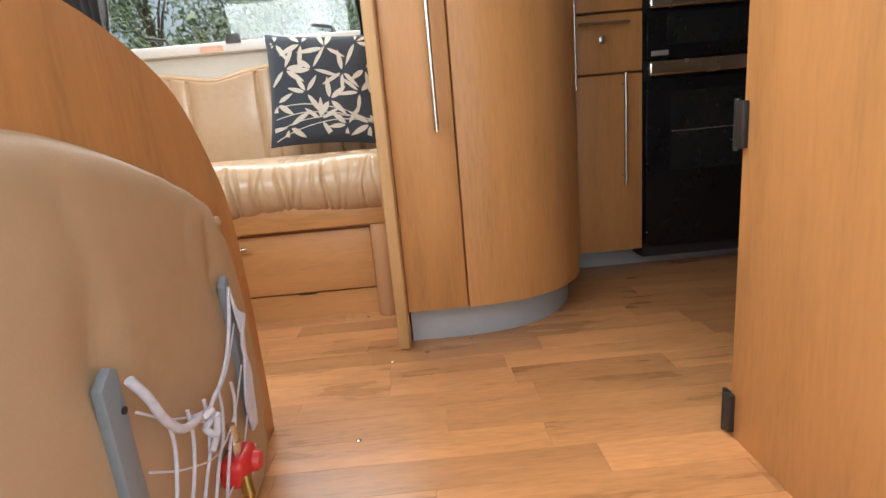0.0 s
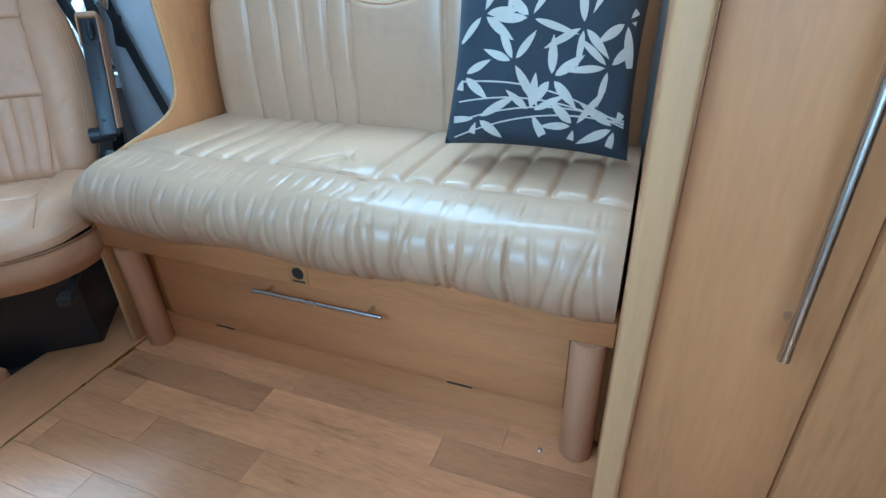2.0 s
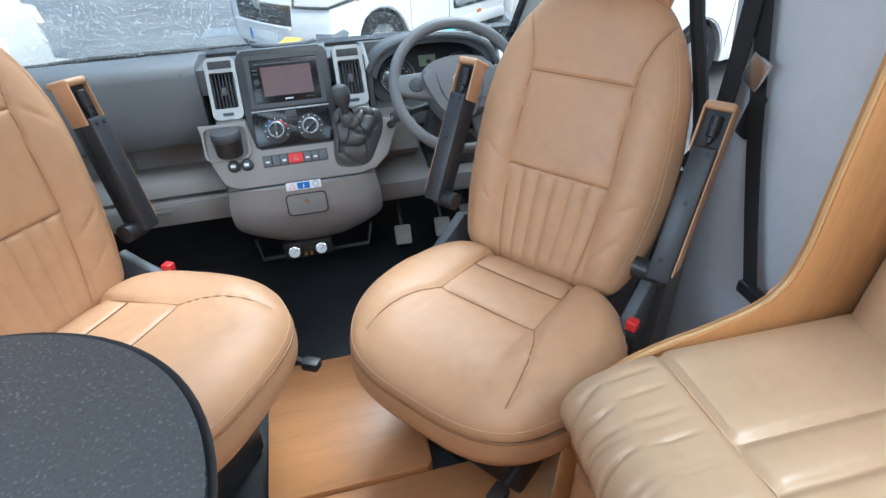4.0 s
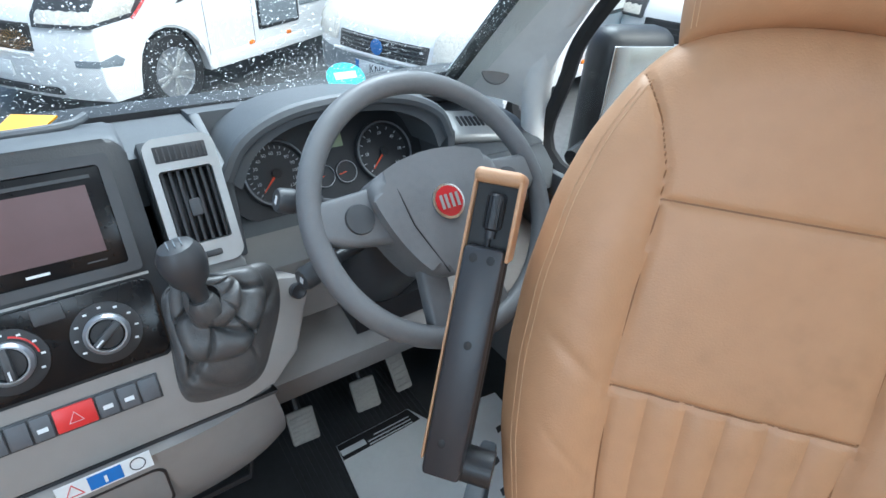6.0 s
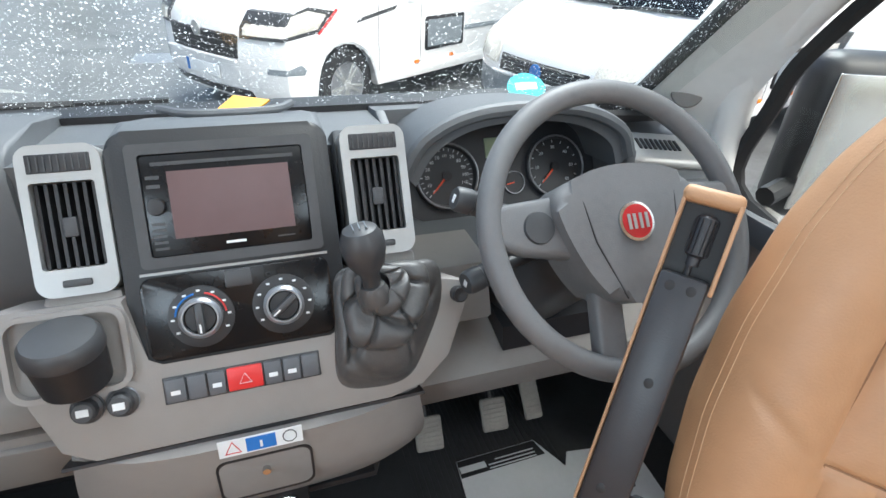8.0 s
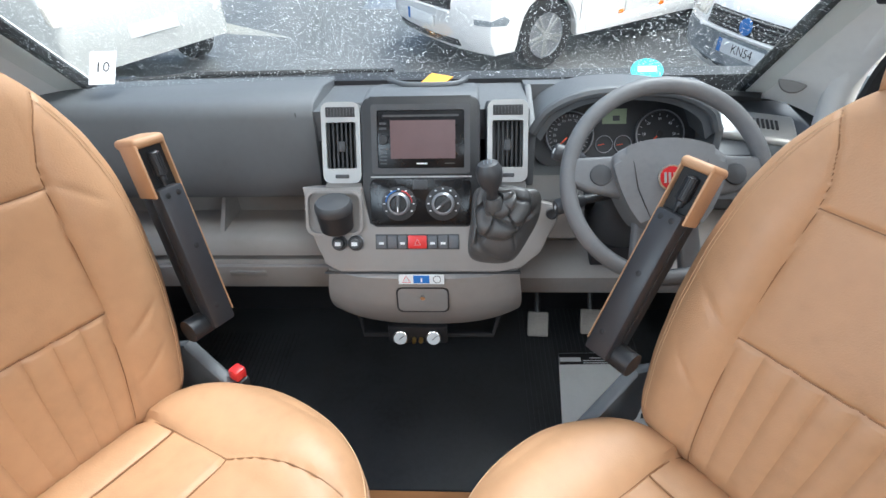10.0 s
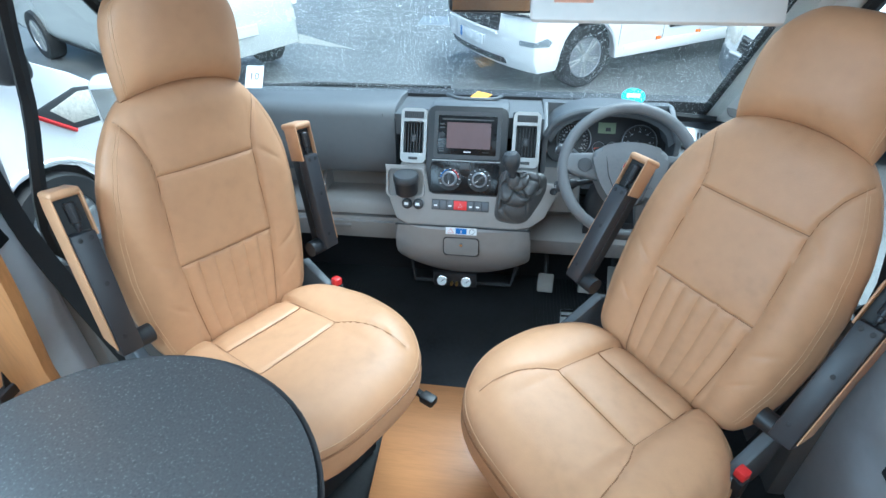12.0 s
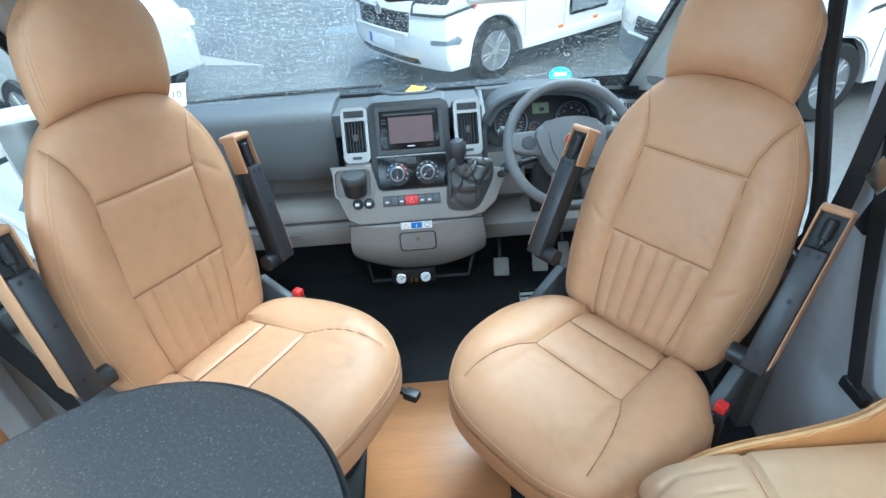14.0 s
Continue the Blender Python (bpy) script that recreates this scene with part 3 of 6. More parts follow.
def sofa():
    base = thing("sofa_box", (0.75, 0.67, 0), "honey wood sofa box with a drop front and round legs", "sofa base")
    part("carcass", box(0.5205, 1.05, 0.034, 1.305, 0.0, 0.36), WOOD_H, base)
    part("rail", box(0.462, 0.52, 0.034, 1.310, 0.312, 0.395, 0.004), WOOD_H, base, "deep front rail")
    front = part("drawer_front", box(0.500, 0.519, 0.115, 1.195, 0.092, 0.296, 0.004), WOOD_H, base)
    handle(0.50, 0.683, 0.263, 0.340, front, upright=False)
    part("lower_board", box(0.508, 0.5195, 0.05, 1.25, 0.0, 0.086), WOOD_H, base)
    for y in (0.32, 0.99):
        part("vent_slot", box(0.5065, 0.508, y, y + 0.06, 0.082, 0.0865), BLACK, base)
    for y in (0.079, 1.250):
        part("leg", lathe([(0.031, 0.0), (0.034, 0.004), (0.034, 0.311)], 24, pose(0.484, y, 0)), LEGW, base, "round pale wooden leg")
    part("warning_label", box(0.4605, 0.462, 0.680, 0.730, 0.318, 0.368), LABEL, base, "small brown and black printed label")
    part("label_print", lathe([(0.015, 0), (0.015, 0.0008)], 16, pose(0.4605, 0.705, 0.345, 0, -90, 0)), BLACK, base)
    part("label_bar", box(0.4597, 0.4605, 0.689, 0.721, 0.322, 0.326), BLACK, base)
    rng = random.Random(7)
    folds = [(y + rng.uniform(-0.012, 0.012), rng.uniform(0.0035, 0.006), rng.uniform(-0.035, 0.035), rng.uniform(0.25, 1)) for y in [0.075 + 0.0275 * i for i in range(45)]]
    ribs = [1.12, 1.045, 0.976, 0.911, 0.838, 0.575, 0.502, 0.424, 0.345, 0.27, 0.19, 0.11]

    def relief(x, y, top):
        """How far the leather lies below its smooth form."""
        d = 0.0
        if top:
            if x > 0.60:
                d += sum(0.008 * groove(y - r, 0.008) + 0.004 * groove(y - r, 0.028) for r in ribs)
                d -= 0.004
            d += 0.008 * groove(x - 0.600 - 0.006 * math.sin(9 * y), 0.006) + 0.003 * groove(x - 0.600, 0.02)
            d += 0.012 * groove(((x - 0.60) ** 2 + (y - 0.58) ** 2) ** 0.5, 0.03)
            for k, (ay, sl) in enumerate(((0.60, 0.9), (0.63, 0.55), (0.66, 0.25), (0.78, -0.7), (0.72, -0.2))):
                if 0.56 < x < 0.78:
                    d += 0.004 * groove(y - ay - sl * (x - 0.60), 0.010) * (1 - abs(x - 0.67) / 0.11)
        return d

    def upper(u, v):
        y = 0.034 + 1.274 * v
        edge = min(1.0, min(v, 1 - v) / 0.045)
        e = 1 - (1 - edge) ** 2
        # u runs from under the front roll up and over to the back
        L = u * 0.88
        wr = 0.0
        if L < 0.20:
            a = L / 0.20
            ang = -1.45 + a * (1.45 + 1.45)
            r = 0.082 + 0.006 * math.sin(13 * y)
            x, z = 0.505 - r * math.cos(ang) * 1.03, 0.445 + r * math.sin(ang) * 1.06
            for fy, w, sl, am in folds:
                wr += am * 0.0105 * groove(y - fy - sl * (a - 0.5) - 0.006 * math.sin(7 * a + fy * 40), w) * math.sin(3.14159 * min(1, a * 1.1)) ** 0.7
            x += wr * math.cos(ang)
            z -= wr * math.sin(ang)
        else:
            x = 0.515 + (L - 0.20) * 0.72
            z = 0.532 - 0.018 * ((x - 0.5) / 0.5) + 0.010 * math.sin(min(1, (x - 0.5) / 0.12) * 1.57) - relief(x, y, True)
            for fy, w, sl, am in folds:
                z -= am * 0.005 * groove(y - fy - sl * 0.5, w) * max(0, 1 - (x - 0.515) / 0.06)
        y = 0.671 + (y - 0.671) * (0.99 + 0.01 * e)
        return x, y, 0.395 + (z - 0.395) * (0.93 + 0.07 * e)
    seat = thing("sofa_seat_cushion", (0.7, 0.67, 0.395), "cream leather sofa seat cushion, gathered along its front roll", "sofa cushion")
    part("cover", sheet(upper, 100, 420, lambda u, v: (0.50 + 0.49 * u, 0.034 + 1.274 * v, 0.390)), SOFA, seat)
    part("seam", tube([(0.600 + 0.006 * math.sin(9 * y), y, 0.5285) for y in [0.07 + 0.03 * i for i in range(41)]], 0.0016, 5), STITCH, seat)
    back = thing("sofa_back_cushion", (1.0, 0.67, 0.5), "cream leather sofa backrest with upright channels and a waved top", "sofa backrest")
    chan = [1.14, 1.04, 0.955, 0.88, 0.808, 0.54, 0.48, 0.40, 0.32, 0.24, 0.16]

    def top_z(y):
        return 0.862 + 0.030 * groove(y - 1.02, 0.20) - 0.012 * groove(y - 0.72, 0.10) + 0.055 * max(0, min(1, (0.70 - y) / 0.4))

    def front(u, v):
        y = 0.05 + 1.25 * v
        e = min(1.0, min(v, 1 - v) / 0.05)
        e = 1 - (1 - e) ** 2
        zt = top_z(y) - 0.03 * (1 - e)
        if u < 0.8:
            z = 0.505 + (zt - 0.03 - 0.505) * u / 0.8
            x = 0.955 + 0.03 * (u / 0.8) + 0.03 * (1 - e)
        else:
            a = (u - 0.8) / 0.2 * 1.57
            z = zt - 0.03 + 0.03 * math.sin(a)
            x = 0.985 + 0.03 * (1 - math.cos(a)) + 0.03 * (1 - e)
        if u < 0.84:
            x += sum(0.007 * groove(y - c - 0.01 * (u - 0.4), 0.006) + 0.003 * groove(y - c, 0.022) for c in chan) - 0.008 * math.sin(3.14 * u / 0.84)
        x += 0.004 * groove(u - 0.86, 0.02) + 0.003 * groove(u - 0.93, 0.015)
        return x, y, z
    part("cover", sheet(front, 50, 260, lambda u, v: (1.055, 0.05 + 1.25 * v, 0.505 + (top_z(0.05 + 1.25 * v) - 0.505) * u)), SOFA, back)
    part("piping", tube([Vector(front(0.865, 0.03 + 0.94 * i / 60)) + Vector((-0.001, 0, 0.001)) for i in range(61)], 0.0022, 5), STITCH, back, "pale double stitched top seam")
    # scatter cushion
    pil = thing("scatter_cushion", (0.86, 0.26, 0.55), "charcoal scatter cushion with pale bamboo leaves, leaning in the corner", "cushion")

    def pillow(u, v, off=0.0, sgn=1):
        a, b = 2 * u - 1, 2 * v - 1
        th = 0.065 * (dome(a, 2.6) * dome(b, 2.6)) ** 0.8
        k = 1 - 0.05 * (1 - a * a) * (abs(b) ** 3) - 0.04 * (1 - b * b) * (abs(a) ** 3) * 0
        y, z = 0.200 * a * (1 - 0.06 * (1 - b * b)), 0.212 * b * (1 - 0.06 * (1 - a * a))
        wob = 0.003 * math.sin(9 * a + 4 * b) * th / 0.065
        p = Vector((-sgn * (th + wob) - off, y, z))
        return pose(0.840, 0.262, 0.760, 3, 17, 8) @ p
    part("cover", sheet(pillow, 28, 28, lambda u, v: pillow(u, v, 0, -1)), FABRIC, pil)
    rng2 = random.Random(11)
    bm = bmesh.new()

    def leaf(u0, v0, ang, ln, wd):
        pts, n = [], 8
        for k in range(n + 1):
            t = k / n
            w = wd * math.sin(3.14159 * t ** 0.8) ** 0.9
            pts.append((t * ln, w))
        ca, sa = math.cos(ang), math.sin(ang)
        rows = []
        for t, w in pts:
            row = []
            for q in (-w, 0, w):
                u, v = u0 + ca * t - sa * q, v0 + sa * t + ca * q
                if not (0.03 < u < 0.97 and 0.03 < v < 0.97):
                    row = None
                    break
                row.append(bm.verts.new(pillow(u, v, 0.0022)))
            rows.append(row)
        for a, b in zip(rows, rows[1:]):
            if a and b:
                for k in range(2):
                    bm.faces.new((a[k], a[k + 1], b[k + 1], b[k]))
    for i in range(4):
        for j in range(4):
            su, sv = 0.14 + 0.24 * i + 0.10 * (j % 2) - 0.05 + rng2.uniform(-0.04, 0.04), 0.14 + 0.24 * j + rng2.uniform(-0.04, 0.04)
            a0 = rng2.uniform(0, 6.28)
            for k in range(4):
                a = a0 + (0.0, 1.1, -1.0, 2.6)[k] + rng2.uniform(-0.25, 0.25)
                leaf(su + 0.02 * math.cos(a), sv + 0.02 * math.sin(a), a, rng2.uniform(0.15, 0.25), rng2.uniform(0.017, 0.026))
    for v0, v1 in ((0.18, 0.10), (0.16, 0.30), (0.17, 0.02), (0.15, 0.20)):
        line = [(0.04 + 0.9 * t, v0 + (v1 - v0) * t + 0.06 * math.sin(3 * t)) for t in [i / 14 for i in range(15)]]
        for (a, b), (c, d) in zip(line, line[1:]):
            if min(b, d) > 0.02:
                q = [bm.verts.new(pillow(x, y, 0.0018)) for x, y in ((a, b), (c, d), (c, d + 0.008), (a, b + 0.008))]
                bm.faces.new(q)
    part("leaf_print", bm, BEIGE_LEAF, pil, "pale bamboo leaf print")
    # end board towards the cab, and its twin on the other side
    curve = [(0.452, 0.0), (0.462, 0.36), (0.49, 0.44), (0.54, 0.492), (0.61, 0.520), (0.70, 0.540), (0.78, 0.565), (0.825, 0.605), (0.842, 0.68), (0.84, 0.80), (0.838, 1.0), (0.835, 1.45)]
    c3 = [(p.x, p.y) for p in spline([(a, b, 0) for a, b in curve[2:]], 4)]
    outline = curve[:2] + c3 + [(1.055, 1.45), (1.055, 0.0)]
    board = thing("sofa_end_board", (0.8, 1.32, 0), "honey wood sofa end board with a swept curved edge", "end board")
    part("board", prism(outline, "y", 1.313, 1.331, 0.004), WOOD, board)
    part("edge_strip", tube([(x, 1.322, z) for x, z in curve[:2] + c3], 0.0090, 8, flat=0.6), EDGE, board, "rounded paler wood edging")
    twin = thing("bench_end_board", (-0.9, 1.5, 0), "honey wood end board beside the cab seat", "end board")
    part("board", prism([(-1.055, 0.0), (-0.835, 0.0), (-0.835, 0.50), (-0.800, 0.72), (-0.775, 0.95), (-0.775, 1.45), (-1.055, 1.45)], "y", 1.485, 1.510, 0.005), WOOD, twin)


def wardrobe():
    w = thing("wardrobe", (0.6, -0.25, 0), "tall honey wood wardrobe with a flat and a curved door", "wardrobe")
    bend = [(p.x, p.y) for p in spline([(0.191, -0.174, 0), (0.198, -0.262, 0), (0.225, -0.36, 0), (0.28, -0.45, 0), (0.37, -0.525, 0), (0.48, -0.57, 0), (0.60, -0.592, 0)], 6)]
    part("flat_door", box(0.19, 0.21, -0.168, -0.001, 0.100, 1.93, 0.003), WOOD, w)
    inner = [(x + 0.018, y + 0.006) for x, y in bend]
    part("curved_door", prism(bend + inner[::-1], "z", 0.100, 1.93), WOOD, w)
    part("carcass", prism([(0.215, -0.005)] + [(x + 0.025, y + 0.012) for x, y in bend] + [(1.055, -0.58), (1.055, -0.005)], "z", 0.100, 1.93), GAP_SHADE_WOOD, w)
    part("plinth", prism([(0.228, -0.004)] + [(x + 0.035, y + 0.035) for x, y in bend] + [(1.05, -0.55), (1.05, -0.004)], "z", 0.0, 0.098), KICK, w, "pale grey plinth")
    handle(0.19, -0.122, 0.935, 0.70, w)
    handle(0.625, -0.585, 0.98, 0.62, w, out=(-0.7, -0.7))
    post = thing("wardrobe_side_board", (0.6, 0.015, 0), "tall wood side board with a pale rounded front edge", "side board")
    part("board", box(0.18, 1.055, 0.0, 0.033, 0.0, 1.95), WOOD, post)
    part("edge_strip", box(0.166, 0.18, 0.002, 0.034, 0.0, 1.95, 0.006, 4), EDGE, post, "rounded pale edging")


def kitchen():
    k = thing("kitchen_unit", (0.85, -0.73, 0), "honey wood kitchen unit with two drawers and a door", "kitchen cabinet")
    part("body", box(0.685, 1.055, -0.882, -0.594, 0.14, 1.02), GAP_SHADE_WOOD, k)
    part("door", box(0.662, 0.682, -0.875, -0.60, 0.142, 0.762, 0.003), WOOD, k)
    handle(0.662, -0.806, 0.575, 0.38, k)
    d = part("drawer", box(0.662, 0.682, -0.875, -0.60, 0.770, 0.958, 0.003), WOOD, k)
    handle(0.662, -0.735, 0.925, 0.17, d, upright=False)
    part("lock", lathe([(0.012, 0), (0.012, 0.012), (0.008, 0.014)], 16, pose(0.662, -0.735, 0.878, 0, -90, 0)), CHROME, d, "round steel push lock")
    part("upper_drawer", box(0.662, 0.682, -0.875, -0.60, 0.966, 1.06, 0.003), WOOD, k)
    part("plinth", box(0.785, 0.80, -1.50, -0.594, 0.0, 0.139), KICK, k, "pale grey plinth")
    o = thing("oven", (0.85, -1.16, 0), "built-in black glass double oven with steel rails", "oven")
    part("body", box(0.69, 1.055, -1.44, -0.888, 0.10, 1.06), BLACK, o)
    lower = part("lower_door", box(0.664, 0.688, -1.44, -0.890, 0.150, 0.735, 0.003), GLOSS, o)
    part("viewing_window", box(0.6625, 0.6645, -1.38, -0.975, 0.42, 0.69), DARKGLASS, lower, "dark oven window")
    part("shelf_rail", box(0.6615, 0.6625, -1.36, -0.98, 0.555, 0.559), CHROME, lower)
    part("steel_rail", box(0.645, 0.668, -1.44, -0.892, 0.745, 0.795, 0.010, 3), CHROME, o, "broad steel door rail")
    upper = part("upper_door", box(0.664, 0.688, -1.44, -0.890, 0.800, 0.955, 0.003), GLOSS, o)
    part("viewing_window", box(0.6625, 0.6645, -1.38, -0.96, 0.845, 0.945), DARKGLASS, upper)
    part("maker_plate", box(0.6615, 0.664, -0.965, -0.905, 0.812, 0.828, 0.001), SILVER, upper, "small steel plate")
    part("top_rail", box(0.645, 0.668, -1.44, -0.892, 0.960, 0.998, 0.010, 3), CHROME, o, "broad steel door rail")
    for z in (0.20, 0.45, 0.70):
        part("screw", lathe([(0.004, 0), (0.003, 0.002)], 8, pose(0.664, -0.893, z, 0, -90, 0)), CHROME, lower)


def entrance():
    p = thing("entrance_cupboard_door", (-0.75, -0.62, 0), "plain honey wood cupboard door beside the entrance, with black hinges", "cupboard door")
    part("leaf", prism([(-1.055, 0.0), (-0.346, 0.0), (-0.346, 1.93), (-1.055, 1.93)], "y", -0.625, -0.602, 0.003), WOOD, p)
    for z in (0.010, 0.525):
        x = -0.346
        h = part("hinge", box(x - 0.014, x + 0.012, -0.606, -0.592, z, z + 0.075, 0.003), BLACK, p, "black hinge")
        part("pin", tube([(x + 0.008, -0.596, z - 0.004), (x + 0.008, -0.596, z + 0.079)], 0.005, 8), BLACK, h)
    b = thing("bench_back_board", (-0.6, 0.3, 0), "curved honey wood bench back with a buttoned beige pad", "bench back")
    arc = [(p.x, p.y) for p in spline([(-1.055, 0.852, 0), (-0.85, 0.853, 0), (-0.62, 0.826, 0), (-0.48, 0.783, 0), (-0.38, 0.728, 0), (-0.298, 0.632, 0), (-0.235, 0.52, 0), (-0.205, 0.33, 0), (-0.195, 0.12, 0), (-0.195, 0.0, 0)], 6)]
    part("board", prism(arc + [(-1.055, 0.0)], "y", 0.290, 0.316, 0.004), WOOD, b)
    part("edge_strip", tube([(x, 0.303, z) for x, z in arc], 0.0132, 8, flat=0.4), WOOD, b, "rounded wood edging")
    rim = [(p.x, p.y) for p in spline([(-1.04, 0.700, 0), (-0.90, 0.699, 0), (-0.79, 0.691, 0), (-0.70, 0.678, 0), (-0.58, 0.645, 0), (-0.45, 0.597, 0), (-0.355, 0.540, 0), (-0.315, 0.44, 0), (-0.298, 0.33, 0), (-0.292, 0.20, 0), (-0.290, 0.11, 0), (-0.36, 0.03, 0)], 5)]
    studs = ((-0.345, 0.515), (-0.302, 0.105))

    def padf(u, v):
        x1, z1 = rim[round(u * (len(rim) - 1))]
        x0, z0 = -1.04 + 0.6 * u, 0.02
        x, z = x0 + (x1 - x0) * v, z0 + (z1 - z0) * v
        e = min(1, (1 - v) / 0.07)
        puff = 0.026 * math.sqrt(max(0, 1 - (1 - e) ** 2))
        for bx, bz in studs:
            puff -= 0.012 * groove(math.hypot(x - bx, z - bz), 0.018)
        puff -= 0.007 * groove(x + 0.425 - 0.12 * (z - 0.45), 0.014) * groove(z - 0.50, 0.09)
        puff -= 0.004 * groove(x + 0.50 - 0.25 * (z - 0.5), 0.016) * groove(z - 0.56, 0.08)
        puff -= 0.010 * groove(math.hypot(x + 0.735, (z - 0.455) * 0.6), 0.035)
        puff -= 0.006 * groove(math.hypot(x + 0.41, (z - 0.45) * 0.6), 0.025)
        puff -= 0.003 * groove(x + 0.72 + 0.2 * (z - 0.5), 0.02) * groove(z - 0.56, 0.12)
        puff += 0.0015 * math.sin(14 * x + 5 * z) * math.sin(9 * z) * e
        return x, 0.290 - puff - 0.002, z
    part("pad", sheet(padf, 80, 80, lambda u, v: (padf(u, v)[0], 0.289, padf(u, v)[2])), VINYL, b, "padded beige vinyl panel")
    for x, z in studs:
        part("button", turned(lathe([(0.012, 0), (0.011, 0.004), (0.006, 0.007), (0.001, 0.008)], 16), pose(x, 0.277, z, 90, 0, 0)), VINYL, b)
    net = thing("storage_net", (-0.6, 0.25, 0.1), "slack white cord storage net between two grey bars", "storage net")
    for x0, z0, x1, z1, w in ((-0.748, 0.432, -0.735, 0.08, 0.017), (-0.413, 0.430, -0.394, 0.160, 0.012)):
        side = w * 0.95
        bar = part("bar", prism([(x0 - side, z0 - 0.010), (x0 + side * 0.3, z0 + 0.006), (x0 + side, z0), (x1 + side, z1), (x1 - side, z1)], "y", 0.250, 0.263, 0.003), BARGREY, net, "grey plastic net bar")
        for k in (0.13, 0.5, 0.88):
            part("hole", turned(lathe([(0.0045, 0), (0.0045, 0.002), (0.001, 0.002)], 10), pose(x0 + (x1 - x0) * k + side * 0.45, 0.2495, z0 + (z1 - z0) * k, 90, 0, 0)), BLACK, bar)
    cordm = CORD
    part("top_cord", tube(spline([(-0.728, 0.244, 0.415), (-0.712, 0.238, 0.385), (-0.692, 0.236, 0.345), (-0.665, 0.235, 0.315), (-0.638, 0.235, 0.304), (-0.615, 0.236, 0.300), (-0.598, 0.238, 0.288)], 6), 0.0056, 10), cordm, net, "thick elastic top cord")
    part("knot", tube(spline([(-0.612, 0.232, 0.296), (-0.600, 0.226, 0.300), (-0.592, 0.230, 0.285), (-0.603, 0.236, 0.275), (-0.596, 0.226, 0.262), (-0.586, 0.228, 0.275), (-0.594, 0.222, 0.288), (-0.590, 0.230, 0.255), (-0.601, 0.234, 0.240), (-0.592, 0.230, 0.252)], 6), 0.0048, 8), cordm, net)
    part("upper_cord", tube(spline([(-0.592, 0.236, 0.282), (-0.560, 0.240, 0.293), (-0.522, 0.241, 0.302), (-0.480, 0.243, 0.325), (-0.445, 0.245, 0.365), (-0.425, 0.247, 0.40), (-0.417, 0.247, 0.418)], 6), 0.0030, 8), cordm, net)
    rng = random.Random(3)
    for i in range(5):
        x = -0.695 + 0.047 * i
        part("cord", tube(spline([(x + 0.012, 0.238, 0.335 - 0.012 * i), (x + 0.018, 0.240, 0.295 - 0.01 * i), (x + 0.004, 0.240, 0.250 - 0.008 * i), (x - 0.014, 0.242, 0.205), (x - 0.038, 0.244, 0.165), (x - 0.060, 0.246, 0.12)], 5), 0.0024, 6), cordm, net)
    for i in range(4):
        z = 0.375 - 0.075 * i
        part("cord", tube(spline([(-0.725, 0.246, z), (-0.66, 0.242, z - 0.045 + rng.uniform(-0.008, 0.008)), (-0.57, 0.241, z - 0.085), (-0.49, 0.243, z - 0.07), (-0.42, 0.247, z - 0.02)], 5), 0.0016, 6), cordm, net)
    for i in range(7):
        a = 0.006 * i
        part("cord", tube(spline([(-0.418 + a * 0.25, 0.246, 0.415 - 0.012 * i), (-0.421 + a * 0.5, 0.241 - 0.001 * i, 0.365), (-0.414 + a * 0.25 * math.sin(i), 0.240, 0.315), (-0.428 + a * 0.7, 0.241, 0.265), (-0.438 + a, 0.243, 0.22), (-0.425 + a * 0.6, 0.245, 0.16)], 5), 0.0024, 6), cordm, net)
    valve = thing("gas_adapter", (-0.51, 0.235, 0.13), "red gas hose adapter with brass end, held in the net", "gas adapter")
    part("body", box(-0.545, -0.475, 0.222, 0.262, 0.130, 0.176, 0.012, 3), RED, valve)
    part("cross_arm", turned(lathe([(0.014, 0), (0.016, 0.012), (0.016, 0.034), (0.013, 0.040)], 16), pose(-0.498, 0.252, 0.150, 90, 0, 0)), RED, valve)
    part("steel_end", lathe([(0.010, 0), (0.010, 0.02), (0.007, 0.02), (0.007, 0.050)], 14, pose(-0.512, 0.243, 0.175)), CHROME, valve)
    br = part("brass_end", tube([(-0.535, 0.225, 0.145), (-0.558, 0.213, 0.128)], 0.009, 12), BRASS, valve)
    part("tip", tube([(-0.556, 0.214, 0.130), (-0.572, 0.206, 0.118)], 0.006, 10), BRASS, br)
    # bench under the table
    bench = thing("bench", (-0.7, 0.8, 0), "cream leather bench seat cushion behind the table", "bench seat")
    part("box", box(-1.05, -0.33, 0.32, 0.95, 0.0, 0.30, 0.004), WOOD, bench)

    def cush(u, v):
        x, y = -1.05 + 0.76 * u, 0.32 + 0.72 * v
        e = dome(2 * v - 1, 10) * min(1, dome(2 * u - 1, 14))
        return x, y, 0.30 + 0.16 * e - sum(0.008 * groove(x + 0.33 + 0.065 * k, 0.007) for k in range(9)) * (v > 0.25)
    part("cushion", sheet(cush, 80, 40, lambda u, v: (-1.05 + 0.76 * u, 0.32 + 0.72 * v, 0.302)), SOFA, bench)
    part("side_strip", box(-0.30, -0.286, 0.34, 1.14, 0.0, 0.32, 0.003), EDGE, bench)


